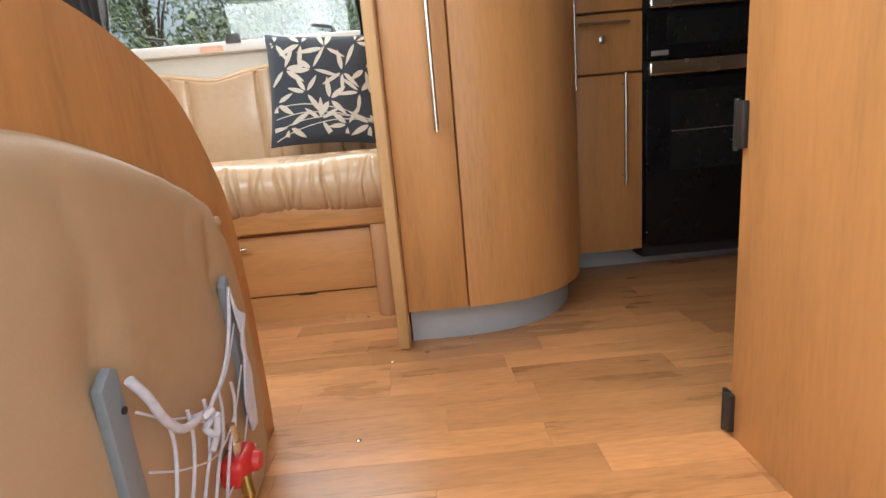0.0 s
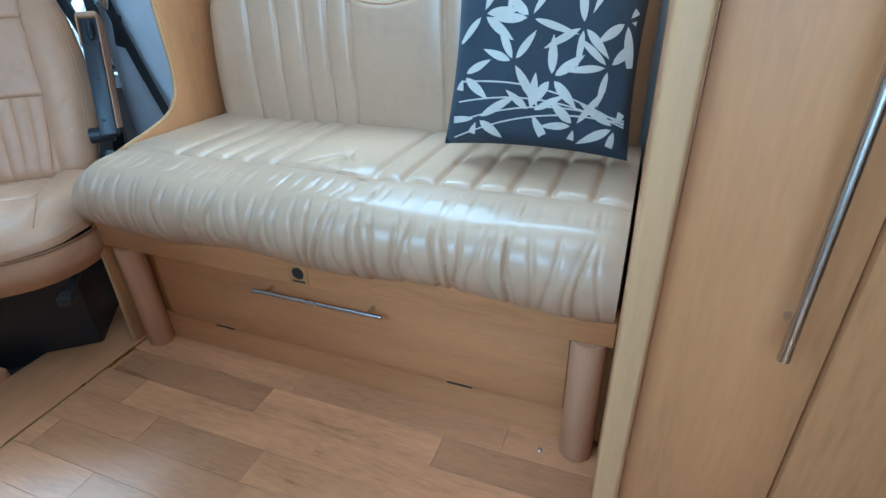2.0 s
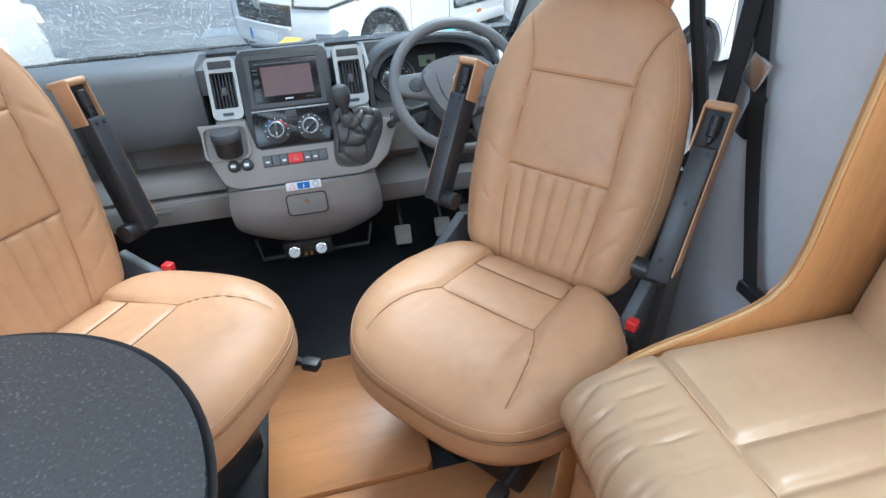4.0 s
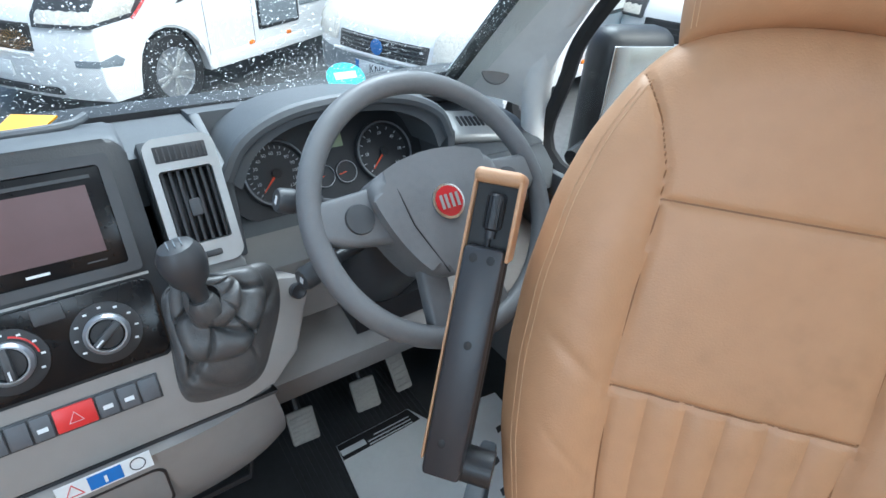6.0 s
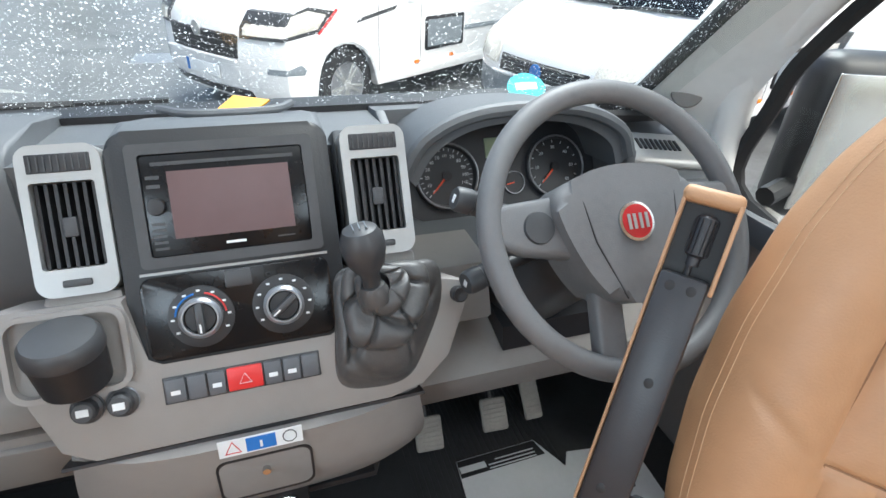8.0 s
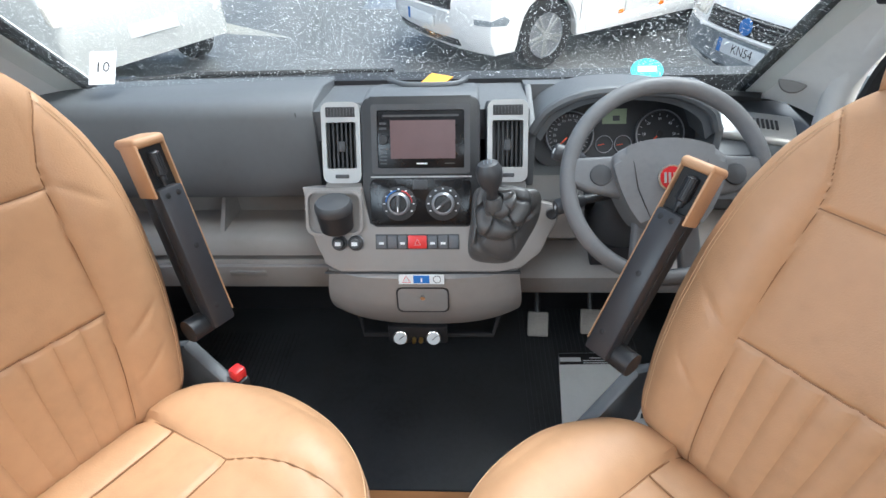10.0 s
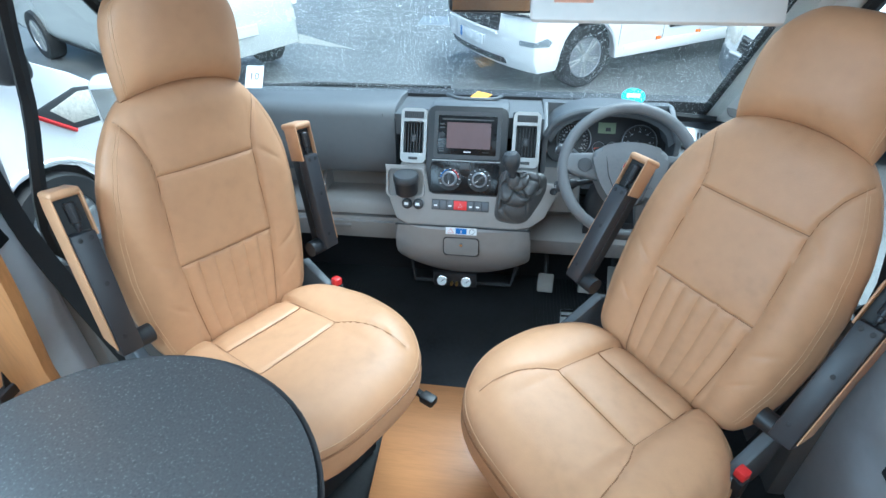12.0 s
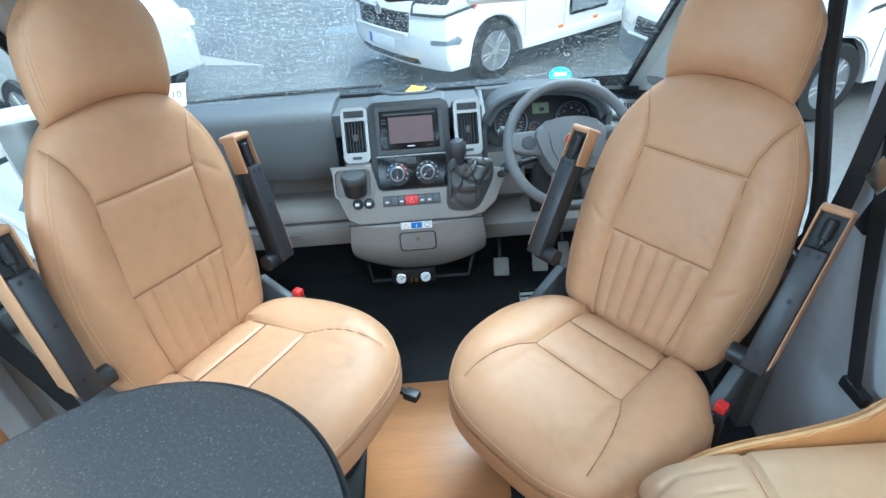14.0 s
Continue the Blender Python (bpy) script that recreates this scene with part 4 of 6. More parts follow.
def table():
    t = thing("round_table", (-0.318, 1.06, 0), "round dark speckled laminate table on a black column", "table")
    cx, cy = -0.318, 1.060
    top = [(cx + 0.288 * math.cos(6.28318 * k / 72), cy + 0.283 * math.sin(6.28318 * k / 72)) for k in range(72)]
    part("top", prism(top, "z", 0.744, 0.770, 0.004), TABLE, t)
    part("edge_band", tube([(x, y, 0.757) for x, y in top], 0.0120, 8, True, flat=0.35), BLACK, t, "black edge band")
    part("column", lathe([(0.035, 0.02), (0.035, 0.70), (0.06, 0.744)], 24, pose(cx, cy, 0)), BLACK, t)
    part("base", lathe([(0.16, 0.0), (0.16, 0.012), (0.05, 0.03), (0.04, 0.06)], 32, pose(cx, cy, 0)), BLACK, t)


def window_offside():
    w = thing("window_1", (1.08, 0.58, 0.97), "wide caravan window in a white frame with black catches", "window", kind="structure")
    part("lower_frame", box(1.02, 1.075, 0.0, 1.17, 0.945, 0.985, 0.006), FRAME, w)
    part("upper_frame", box(1.02, 1.075, 0.0, 1.17, 1.545, 1.585, 0.006), FRAME, w)
    for y in (0.005, 1.13):
        part("side_frame", box(1.02, 1.075, y, y + 0.035, 0.985, 1.545, 0.006), FRAME, w)
    pane = part("pane", box(1.085, 1.089, 0.03, 1.14, 0.975, 1.55), GLASS, w)
    pane.visible_shadow = False
    for y in (0.28, 0.93):
        c = part("catch", tube([(1.058, y - 0.05, 0.985), (1.048, y - 0.045, 1.01), (1.045, y + 0.03, 1.022)], 0.007, 8), BLACK, w, "black window catch")
    part("centre_lug", prism([(0.585, 0.975), (0.645, 0.975), (0.638, 1.015), (0.615, 1.005), (0.592, 1.015)], "x", 1.01, 1.03, 0.003), DARKGREY, w, "dark grey blind lug")
    part("warning_label", box(1.0185, 1.0198, 0.66, 0.75, 0.950, 0.972), ORANGE, w, "small red and white label")
    for y0, y1, gather in ((1.06, 1.26, 1.10), (0.02, 0.14, 0.10)):
        c = thing("curtain", (1.0, (y0 + y1) / 2, 0.9), "charcoal patterned curtain gathered beside the window", "curtain", group="sofa window curtains")
        def drape(u, v):
            y = y0 + (y1 - y0) * u
            pinch = 1 - 0.55 * groove(v - 0.12, 0.16)
            y = gather + (y - gather) * pinch
            return 1.0 + 0.018 * math.sin(u * 38 + 2 * v) * pinch, y, 0.915 + 0.63 * v
        part("cloth", sheet(drape, 48, 16, lambda u, v: Vector(drape(u, v)) + Vector((0.004, 0, 0))), FABRIC2, c)


def step_plate():
    p = thing("step_plate", (0.05, 1.74, -0.03), "loose wooden plate with cut corners between the cab seats", "floor plate")
    part("plate", prism([(-0.155, 1.540), (-0.145, 1.530), (0.225, 1.530), (0.240, 1.545), (0.245, 1.80), (0.20, 1.955), (-0.12, 1.955), (-0.16, 1.80)], "z", -0.03, 0.012, 0.003), STEP, p)
    for x, y in ((0.139, -0.043), (0.21, -0.17), (0.46, 0.150), (0.10, 0.05), (-0.25, 0.10), (0.46, 1.26)):
        s = thing("floor_screw", (x, y, 0), "small steel screw head in the floor", "screw", group="floor screws")
        part("head", lathe([(0.006, 0), (0.006, 0.001), (0.003, 0.0025)], 10, pose(x, y, 0)), CHROME, s)


# ---- the cab ----


def to_segments(x, y, lines):
    best = 9.0
    for line in lines:
        for (ax, ay), (bx, by) in zip(line, line[1:]):
            dx, dy = bx - ax, by - ay
            t = max(0.0, min(1.0, ((x - ax) * dx + (y - ay) * dy) / (dx * dx + dy * dy)))
            best = min(best, math.hypot(x - ax - t * dx, y - ay - t * dy))
    return best


def cab_seat(label, recline):
    s = thing("cab_seat", (0, 0, 0), label, "car seat", group="swivelled cab seats")
    lean = pose(0, 0.231, 0.40, -recline, 0, 0)
    LOW, HIGH, RIM = -0.055, 0.60, -0.035
    profile = ((-0.055, 0.150), (-0.04, 0.188), (0.0, 0.215), (0.1, 0.239), (0.2, 0.248), (0.3, 0.244), (0.4, 0.228), (0.47, 0.205), (0.53, 0.172), (0.57, 0.138), (0.60, 0.095))
    prof_x, prof_w = [p[0] for p in profile], [p[1] for p in profile]

    def half(z):
        # a soft average keeps the outline free of corners
        return sum(float(np.interp(z + d, prof_x, prof_w)) for d in (-0.016, -0.008, 0, 0.008, 0.016)) / 5
    hw, top, mid = 0.120, 0.414, 0.199
    yoke = [[(k * hw, top), (k * 0.123, 0.448), (k * 0.138, 0.495), (k * 0.160, 0.535)] for k in (-1, 1)]
    sides = [[(k * hw, top), (k * 0.123, 0.31), (k * 0.124, mid), (k * 0.114, 0.08), (k * 0.098, -0.04)] for k in (-1, 1)]
    lines = [[(-hw, top), (hw, top)], [(-0.124, mid), (0.124, mid)]] + sides + yoke
    flutes = [[(k * 0.041, mid), (k * 0.039, 0.10), (k * 0.034, -0.04)] for k in (-2, -1, 0, 1, 2)]

    def bump(x, z):
        f = to_segments(x, z, lines)
        d = 0.0045 * groove(f, 0.0035) + 0.0018 * groove(f, 0.016)
        if -0.05 < z < mid + 0.01:
            f = to_segments(x, z, flutes)
            fade = min(1.0, (mid + 0.01 - z) / 0.02) * (0.55 + 0.45 * min(1.0, max(0.0, (z + 0.05) / 0.15)))
            d += fade * (0.0035 * groove(f, 0.0040) + 0.0024 * groove(f, 0.014))
        # slack creases towards the bolsters
        k = 1 if x > 0 else 1.4
        d += 0.0028 * groove(z - 0.15 * k - 0.7 * (abs(x) - 0.15), 0.009) * groove(abs(x) - 0.165, 0.035)
        d += 0.0022 * groove(z - 0.07 * k - 0.9 * (abs(x) - 0.15), 0.007) * groove(abs(x) - 0.155, 0.030)
        d += 0.0022 * groove(z - 0.40 * k + 0.8 * (abs(x) - 0.15), 0.008) * groove(abs(x) - 0.150, 0.028)
        d += 0.0015 * noise.noise(Vector((x * 11 + recline, z * 7, 0.3)))
        return d

    def back_front(u, v):
        a = math.sin(1.5708 * (2 * u - 1))
        z = LOW + (HIGH - LOW) * v
        w = half(z)
        x = a * w
        end = math.sqrt(max(0.0, 1 - (max(0, z - 0.53) / 0.07) ** 2)) * math.sqrt(max(0.0, 1 - (max(0, 0.0 - z) / 0.055) ** 2))
        th = 0.046 * dome(a, 2.6) * end
        bol = 0.021 * max(0.0, 1 - ((abs(x) - 0.182) / 0.060) ** 2) * min(1.0, max(0.0, (0.56 - z) * 5)) * end
        return lean @ Vector((x, RIM - th - bol + bump(x, z) * end, z))

    def back_rear(u, v):
        a = math.sin(1.5708 * (2 * u - 1))
        z = LOW + (HIGH - LOW) * v
        return lean @ Vector((a * half(z), RIM + 0.090 * dome(a, 2.2) * dome(2 * v - 1, 5), z))

    def on_back(x, z):
        w = half(z)
        return back_front(0.5 + math.asin(max(-1, min(1, x / w))) / 3.14159, (z - LOW) / (HIGH - LOW))

    back = part("backrest", sheet(back_front, 130, 190, back_rear), SEAT, s)
    for line in lines:
        pts = []
        for (ax, az), (bx, bz) in zip(line, line[1:]):
            n = max(3, round(math.hypot(bx - ax, bz - az) / 0.012))
            pts += [on_back(ax + (bx - ax) * k / n, az + (bz - az) * k / n) for k in range(n)]
        pts.append(on_back(*line[-1]))
        part("seam", tube(pts, 0.0015, 5), SEAM, back)
    for k in (-1, 1):
        for off in (0.0, 0.028):
            part("stitching", tube([on_back(k * half(z) * (0.90 + off), z) + Vector((0, -0.0005, 0)) for z in [0.0 + 0.53 * i / 44 for i in range(45)]], 0.0006, 4), STITCH, back)
    # headrest

    def head_pt(u, v, sgn):
        a, b = math.sin(1.5708 * (2 * u - 1)), 2 * v - 1
        w = 0.143 * (1 - 0.13 * max(0, b) ** 2 - 0.20 * max(0, b) ** 6 - 0.05 * max(0, -b) ** 3)
        bottom = 0.026 * (1 - a * a) - 0.024
        z = bottom + (0.215 - 0.050 * a ** 4 - bottom) * v
        th = (0.062 if sgn < 0 else 0.045) * dome(a, 3.0) * dome(b, 4.0)
        return lean @ Vector((a * w, sgn * th - 0.046 - 0.10 * z, 0.590 + z))
    head = part("headrest", sheet(lambda u, v: head_pt(u, v, -1), 40, 40, lambda u, v: head_pt(u, v, 1)), SEAT, s)
    for k in (-1, 1):
        for off in (0.0, 0.025):
            part("stitching", tube([head_pt(0.5 + k * (0.37 + off), 0.06 + 0.88 * i / 24, -1) + Vector((0, -0.0005, 0)) for i in range(25)], 0.0006, 4), STITCH, head)
    # seat cushion: a rounded plan, broad at the middle
    WIDE, FORE, AFT, MID = 0.296, 0.282, 0.215, -0.033

    def plan(u, v):
        a = math.sin(1.5708 * (2 * u - 1))
        yf, yb = MID - FORE * math.sqrt(max(0, 1 - abs(a) ** 3.2)), MID + AFT * math.sqrt(max(0, 1 - abs(a) ** 4.0))
        return a * WIDE, yf + (yb - yf) * (0.5 - 0.5 * math.cos(3.14159 * v))

    front = [[(k * 0.120, -0.053), (k * 0.142, -0.095), (k * 0.160, -0.150), (k * 0.170, -0.205), (k * 0.172, -0.245)] for k in (-1, 1)]
    inset = [[(k * 0.120, -0.053), (k * 0.117, 0.075), (k * 0.108, 0.165)] for k in (-1, 1)]
    slines = [[(-0.120, -0.053), (0.120, -0.053)], [(-0.117, 0.075), (0.117, 0.075)]] + front + inset

    def crown(x, y):
        fore = FORE if y < MID else AFT
        rho = abs(x / WIDE) ** 3.2 + ((y - MID) / fore) ** 2
        rim = max(0.0, min(1.0, (rho ** 0.5 - 0.66) / 0.34))
        roll = 0.056 * (1 - math.sqrt(max(0.0, 1 - rim ** 2.2)))
        d = to_segments(x, y, slines)
        z = 0.410 + 0.017 * max(0.0, 1 - ((abs(x) - 0.185) / 0.075) ** 2) * min(1.0, max(0.0, (y + 0.25) / 0.12)) + 0.010 * groove(y + 0.16, 0.10)
        z -= 0.012 * max(0.0, y / 0.2) * (abs(x) < 0.12)
        z -= 0.0042 * groove(d, 0.0038) + 0.0020 * groove(d, 0.016)
        z -= 0.0012 * groove(y - 0.10 - 0.8 * (abs(x) - 0.14), 0.008) * groove(abs(x) - 0.15, 0.03)
        z += 0.002 * noise.noise(Vector((x * 9, y * 9, recline)))
        return z - roll

    def squab_top(u, v):
        x, y = plan(u, v)
        return Vector((x, y, crown(x, y)))

    squab = part("seat_cushion", sheet(squab_top, 110, 110), SEAT, s)
    n = 96
    ring = []
    for i in range(n):
        t = 6.28318 * i / n
        c, q = math.cos(t), math.sin(t)
        ring.append((WIDE * math.copysign(abs(c) ** (2 / 3.2), c), MID + (FORE if q < 0 else AFT) * q))

    def skirt(u, v):
        x, y = ring[round(u * n) % n]
        g = 1.0 + 0.016 * math.sin(3.14159 * min(1, v * 1.15)) - 0.075 * max(0, v - 0.55) ** 1.5 * 2
        return Vector((x * g, MID + (y - MID) * g, 0.350 - 0.088 * v + 0.0005))
    part("side_panel", sheet(skirt, n, 10, lambda u, v: Vector((skirt(u, v).x * 0.96, MID + (skirt(u, v).y - MID) * 0.96, skirt(u, v).z))), SEAT, squab, "plain leather side panel")
    for line in slines:
        pts = []
        for (ax, ay), (bx, by) in zip(line, line[1:]):
            k = max(3, round(math.hypot(bx - ax, by - ay) / 0.012))
            pts += [(ax + (bx - ax) * j / k, ay + (by - ay) * j / k) for j in range(k)]
        pts.append(line[-1])
        part("seam", tube([Vector((x, y, crown(x, y) + 0.0019)) for x, y in pts], 0.0015, 5), SEAM, squab)
    part("piping", tube([Vector((x * 1.001, MID + (y - MID) * 1.001, 0.3515)) for x, y in ring], 0.0030, 6, True), SEAM, squab, "stitched rim seam")
    part("stitching", tube([Vector((x * 0.985, MID + (y - MID) * 0.985, crown(x * 0.985, MID + (y - MID) * 0.985) + 0.0004)) for x, y in ring], 0.0007, 4, True), STITCH, squab)
    # pedestal and swivel
    part("swivel_plate", box(-0.19, 0.19, -0.22, 0.19, 0.235, 0.262, 0.004), BLACK, s)
    part("pedestal", box(-0.17, 0.17, -0.15, 0.17, -0.06, 0.235, 0.01), BLACK, s, "black seat pedestal")
    for k in (-1, 1):
        side = part("side_cover", prism([(-0.14, 0.262), (0.25, 0.262), (0.27, 0.40), (0.20, 0.44), (0.10, 0.39), (-0.10, 0.31)], "x", k * 0.252 - 0.012, k * 0.252 + 0.012, 0.006), DASH, s)
        tilt = pose(k * 0.288, 0.152, 0.508, -recline - 8, 0, 0) @ Matrix.Diagonal((0.76, 0.85, 0.85, 1))
        arm = part("armrest", turned(box(-0.030, 0.030, -0.034, 0.006, -0.02, 0.30, 0.007), tilt), ARM, s, "black folded armrest frame")
        part("leather_cover", turned(prism([(-0.030, 0.0), (-0.024, 0.39), (0.0, 0.402), (0.040, 0.395), (0.050, 0.36), (0.035, 0.02)], "x", 0.0305 if k > 0 else -0.0355, 0.0355 if k > 0 else -0.0305, 0.003), tilt), SEAT, arm, "tan leather armrest cover")
        part("rear_body", turned(box(-0.030, 0.030, 0.004, 0.036, 0.0, 0.37, 0.004), tilt), BLACK, arm)
        part("top_cover", turned(box(-0.037, 0.037, -0.028, 0.045, 0.382, 0.402, 0.009, 3), tilt), SEAT, arm)
        part("inner_cheek", turned(box(-0.037 if k > 0 else 0.031, -0.031 if k > 0 else 0.037, -0.028, 0.03, 0.285, 0.39, 0.002), tilt), SEAT, arm)
        part("recess", turned(box(-0.031, 0.031, -0.010, 0.004, 0.295, 0.383), tilt), RUBBER, arm)
        part("ratchet", turned(lathe([(0.008, 0.312), (0.008, 0.322), (0.013, 0.325), (0.013, 0.368), (0.010, 0.371)], 14), tilt @ pose(0.002, -0.016, 0)), ARM, arm, "ribbed adjuster")
        for i in range(7):
            part("ratchet_rib", turned(box(-0.0015, 0.0015, -0.0145, -0.012, 0.326, 0.367), tilt @ pose(0.002, -0.016, 0, 0, 0, -75 + 25 * i)), BLACK, arm, smooth=False)
        part("rod", turned(tube([(0.0, -0.016, 0.29), (0.0, -0.016, 0.32)], 0.004, 8), tilt), BLACK, arm)
        for sx, sz in ((-0.013, 0.285), (0.013, 0.285), (0.004, 0.17), (-0.006, 0.03)):
            part("screw", turned(lathe([(0.0062, 0.0), (0.0062, 0.001), (0.004, 0.0016)], 12), tilt @ pose(sx, -0.0335, sz, 90, 0, 0)), RUBBER, arm)
        part("pivot", turned(lathe([(0.022, -0.03), (0.022, 0.03)], 16), pose(k * 0.262, 0.155, 0.50, 0, 90, 0)), BLACK, s)
    lever = part("lever", tube([(0.20, -0.20, 0.245), (0.20, -0.285, 0.235)], 0.010, 8), BLACK, s)
    part("lever_tip", turned(box(-0.016, 0.016, -0.03, 0.012, -0.012, 0.012, 0.006), pose(0.20, -0.295, 0.234)), BLACK, lever)
    stalk = part("buckle_stalk", box(0.255, 0.285, 0.08, 0.11, 0.22, 0.385, 0.005), BLACK, s)
    part("buckle_button", box(0.258, 0.282, 0.083, 0.107, 0.386, 0.41, 0.004), RED, stalk, "red belt release button")
    return s


# the sloped front of the centre dash: x across, y up the slope, z outwards
FACE = Matrix(((1, 0, 0, 0), (0, 0.465, -0.885, 2.225), (0, 0.885, 0.465, 0.59), (0, 0, 0, 1)))


def on_face(x0, x1, s0, s1, n0, n1, r=0.003, seg=2):
    return turned(box(x0, x1, s0, s1, n0, n1, r, seg), FACE)


def rounded(x0, x1, s0, s1, rad, n=5):
    out = []
    for cx, cs, a0 in ((x1 - rad, s1 - rad, 0), (x0 + rad, s1 - rad, 90), (x0 + rad, s0 + rad, 180), (x1 - rad, s0 + rad, 270)):
        out += [(cx + rad * math.cos(radians(a0 + 90 * k / n)), cs + rad * math.sin(radians(a0 + 90 * k / n))) for k in range(n + 1)]
    return out


def frame_ring(outer, inner, lo, hi):
    """A flat frame between two outlines of as many points."""
    bm = bmesh.new()
    n = len(outer)
    v = [[bm.verts.new((x, y, z)) for x, y in o] for o, z in ((outer, lo), (outer, hi), (inner, hi), (inner, lo))]
    for k in range(4):
        a, b = v[k], v[(k + 1) % 4]
        for i in range(n):
            bm.faces.new((a[i], a[(i + 1) % n], b[(i + 1) % n], b[i]))
    return bm


def dashboard():
    d = thing("dashboard", (0, 2.5, 0.2), "two-tone grey van dashboard with silver vents", "dashboard")
    upper = [(2.64, 0.60), (2.64, 0.765), (2.52, 0.785), (2.43, 0.788), (2.405, 0.778), (2.392, 0.755), (2.372, 0.64), (2.362, 0.585), (2.37, 0.572), (2.46, 0.565), (2.46, 0.60)]
    part("passenger_top", prism(upper, "x", -0.93, -0.205, 0.006), DASH, d, "dark grey passenger airbag panel")
    part("lid_line", box(-0.80, -0.30, 2.3795, 2.383, 0.633, 0.635), BLACK, d)
    part("upright_line", turned(box(-0.246, -0.244, -0.001, 0.004, -0.10, 0.09), pose(0, 2.383, 0.68, -9, 0, 0)), BLACK, d)
    part("shelf_back", box(-0.93, -0.20, 2.46, 2.48, 0.44, 0.60), DASH_M, d)
    part("shelf", prism([(2.48, 0.475), (2.34, 0.487), (2.318, 0.475), (2.306, 0.445), (2.48, 0.445)], "x", -0.93, -0.195, 0.006), DASH_L, d, "light grey open shelf")
    part("shelf_rib", prism([(2.47, 0.48), (2.345, 0.485), (2.40, 0.545), (2.46, 0.56)], "x", -0.475, -0.465), DASH_M, d)
    part("lower_panel", prism([(2.306, 0.432), (2.295, 0.415), (2.300, 0.370), (2.33, 0.345), (2.48, 0.345), (2.48, 0.445)], "x", -0.93, -0.185, 0.006), DASH_L, d, "light grey lower panel")
    part("glovebox_lid", box(-0.66, -0.195, 2.288, 2.302, 0.358, 0.424, 0.005), DASH_L, d)
    part("glovebox_grip", box(-0.45, -0.36, 2.283, 2.290, 0.398, 0.412, 0.003), DASH_M, d)
    part("underside", prism([(2.33, 0.345), (2.62, 0.20), (2.66, 0.60), (2.48, 0.60), (2.48, 0.345)], "x", -0.93, 0.93), BLACK, d)
    part("bulkhead", box(-0.93, 0.93, 2.62, 2.68, -0.09, 0.76), BLACK, d)
    # top deck behind the screen
    part("deck", prism([(2.40, 0.770), (2.66, 0.745), (2.66, 0.70), (2.40, 0.70)], "x", -0.21, 0.268, 0.004), DASH, d)
    part("deck", prism([(2.40, 0.655), (2.50, 0.680), (2.66, 0.695), (2.66, 0.62), (2.40, 0.60)], "x", 0.685, 0.93, 0.008), DASH, d)
    part("rear_deck", prism([(2.56, 0.765), (2.66, 0.748), (2.66, 0.70), (2.56, 0.70)], "x", 0.268, 0.685), DASH, d)
    # vents in silver frames
    for x, w in ((-0.127, 0.040), (0.214, 0.041)):
        v = part("vent_frame", turned(frame_ring(rounded(x - w, x + w, 0.088, 0.252, 0.016), rounded(x - 0.031, x + 0.031, 0.118, 0.212, 0.004), -0.045, 0.008), FACE), SILVER, d, "satin silver vent frame")
        part("vent_hollow", on_face(x - 0.032, x + 0.032, 0.117, 0.213, -0.045, -0.022), BLACK, v)
        for i in range(7):
            part("slat", on_face(x - 0.029 + 0.0091 * i, x - 0.0255 + 0.0091 * i, 0.119, 0.211, -0.020, -0.001, 0), BLACK, v, smooth=False)
        part("slider", on_face(x - 0.007, x + 0.007, 0.152, 0.174, -0.004, 0.004, 0.002), DARKGREY, v)
        part("top_outlet", on_face(x - 0.030, x + 0.030, 0.222, 0.242, 0.007, 0.0095, 0.001), BLACK, v)
        for i in range(9):
            part("top_slat", on_face(x - 0.026 + 0.0065 * i, x - 0.0245 + 0.0065 * i, 0.224, 0.240, 0.0095, 0.011, 0), DARKGREY, v, smooth=False)
        part("thumb_wheel", on_face(x - 0.014, x + 0.014, 0.098, 0.106, 0.006, 0.012, 0.002), DARKGREY, v)
        part("vent_body", on_face(x - 0.043, x + 0.043, 0.062, 0.258, -0.12, -0.046, 0.006), DASH, v)
        part("vent_chin", on_face(x - 0.040, x + 0.040, 0.058, 0.090, -0.05, 0.002, 0.008), DASH_M, v)
    # centre stack
    c = part("middle_panel", turned(prism(rounded(-0.085, 0.158, -0.01, 0.262, 0.02), "z", -0.10, 0.004, 0.006), FACE), DASH_D, d, "dark grey centre stack")
    part("middle_cap", prism([(2.335, 0.80), (2.36, 0.815), (2.44, 0.805), (2.55, 0.775), (2.55, 0.72), (2.36, 0.72)], "x", -0.085, 0.158, 0.01), DASH, d)
    part("chrome_line", on_face(-0.068, 0.141, 0.0985, 0.1015, 0.004, 0.006, 0), SILVER, c)
    radio = thing("car_radio", (0.036, 2.29, 0.68), "black double-height touch screen radio", "car radio")
    part("surround", turned(frame_ring(rounded(-0.064, 0.138, 0.106, 0.246, 0.006), rounded(-0.052, 0.126, 0.118, 0.234, 0.004), 0.004, 0.010), FACE), DARKGREY, radio)
    part("fascia", on_face(-0.052, 0.126, 0.118, 0.234, 0.0045, 0.0075, 0.001), GLOSS, radio)
    part("screen", on_face(-0.025, 0.108, 0.137, 0.214, 0.0076, 0.0084, 0), SCREEN, radio, "unlit brownish screen")
    part("disc_slot", on_face(-0.04, 0.115, 0.221, 0.225, 0.0076, 0.0084, 0), DARKGREY, radio)
    part("volume_knob", turned(lathe([(0.010, 0), (0.009, 0.006), (0.001, 0.007)], 16), FACE @ Matrix.Translation((-0.040, 0.175, 0.0075))), BLACK, radio)
    for i in range(5):
        part("key", on_face(-0.047, -0.033, 0.126 + 0.007 * i, 0.129 + 0.007 * i, 0.0076, 0.0084, 0), DARKGREY, radio)
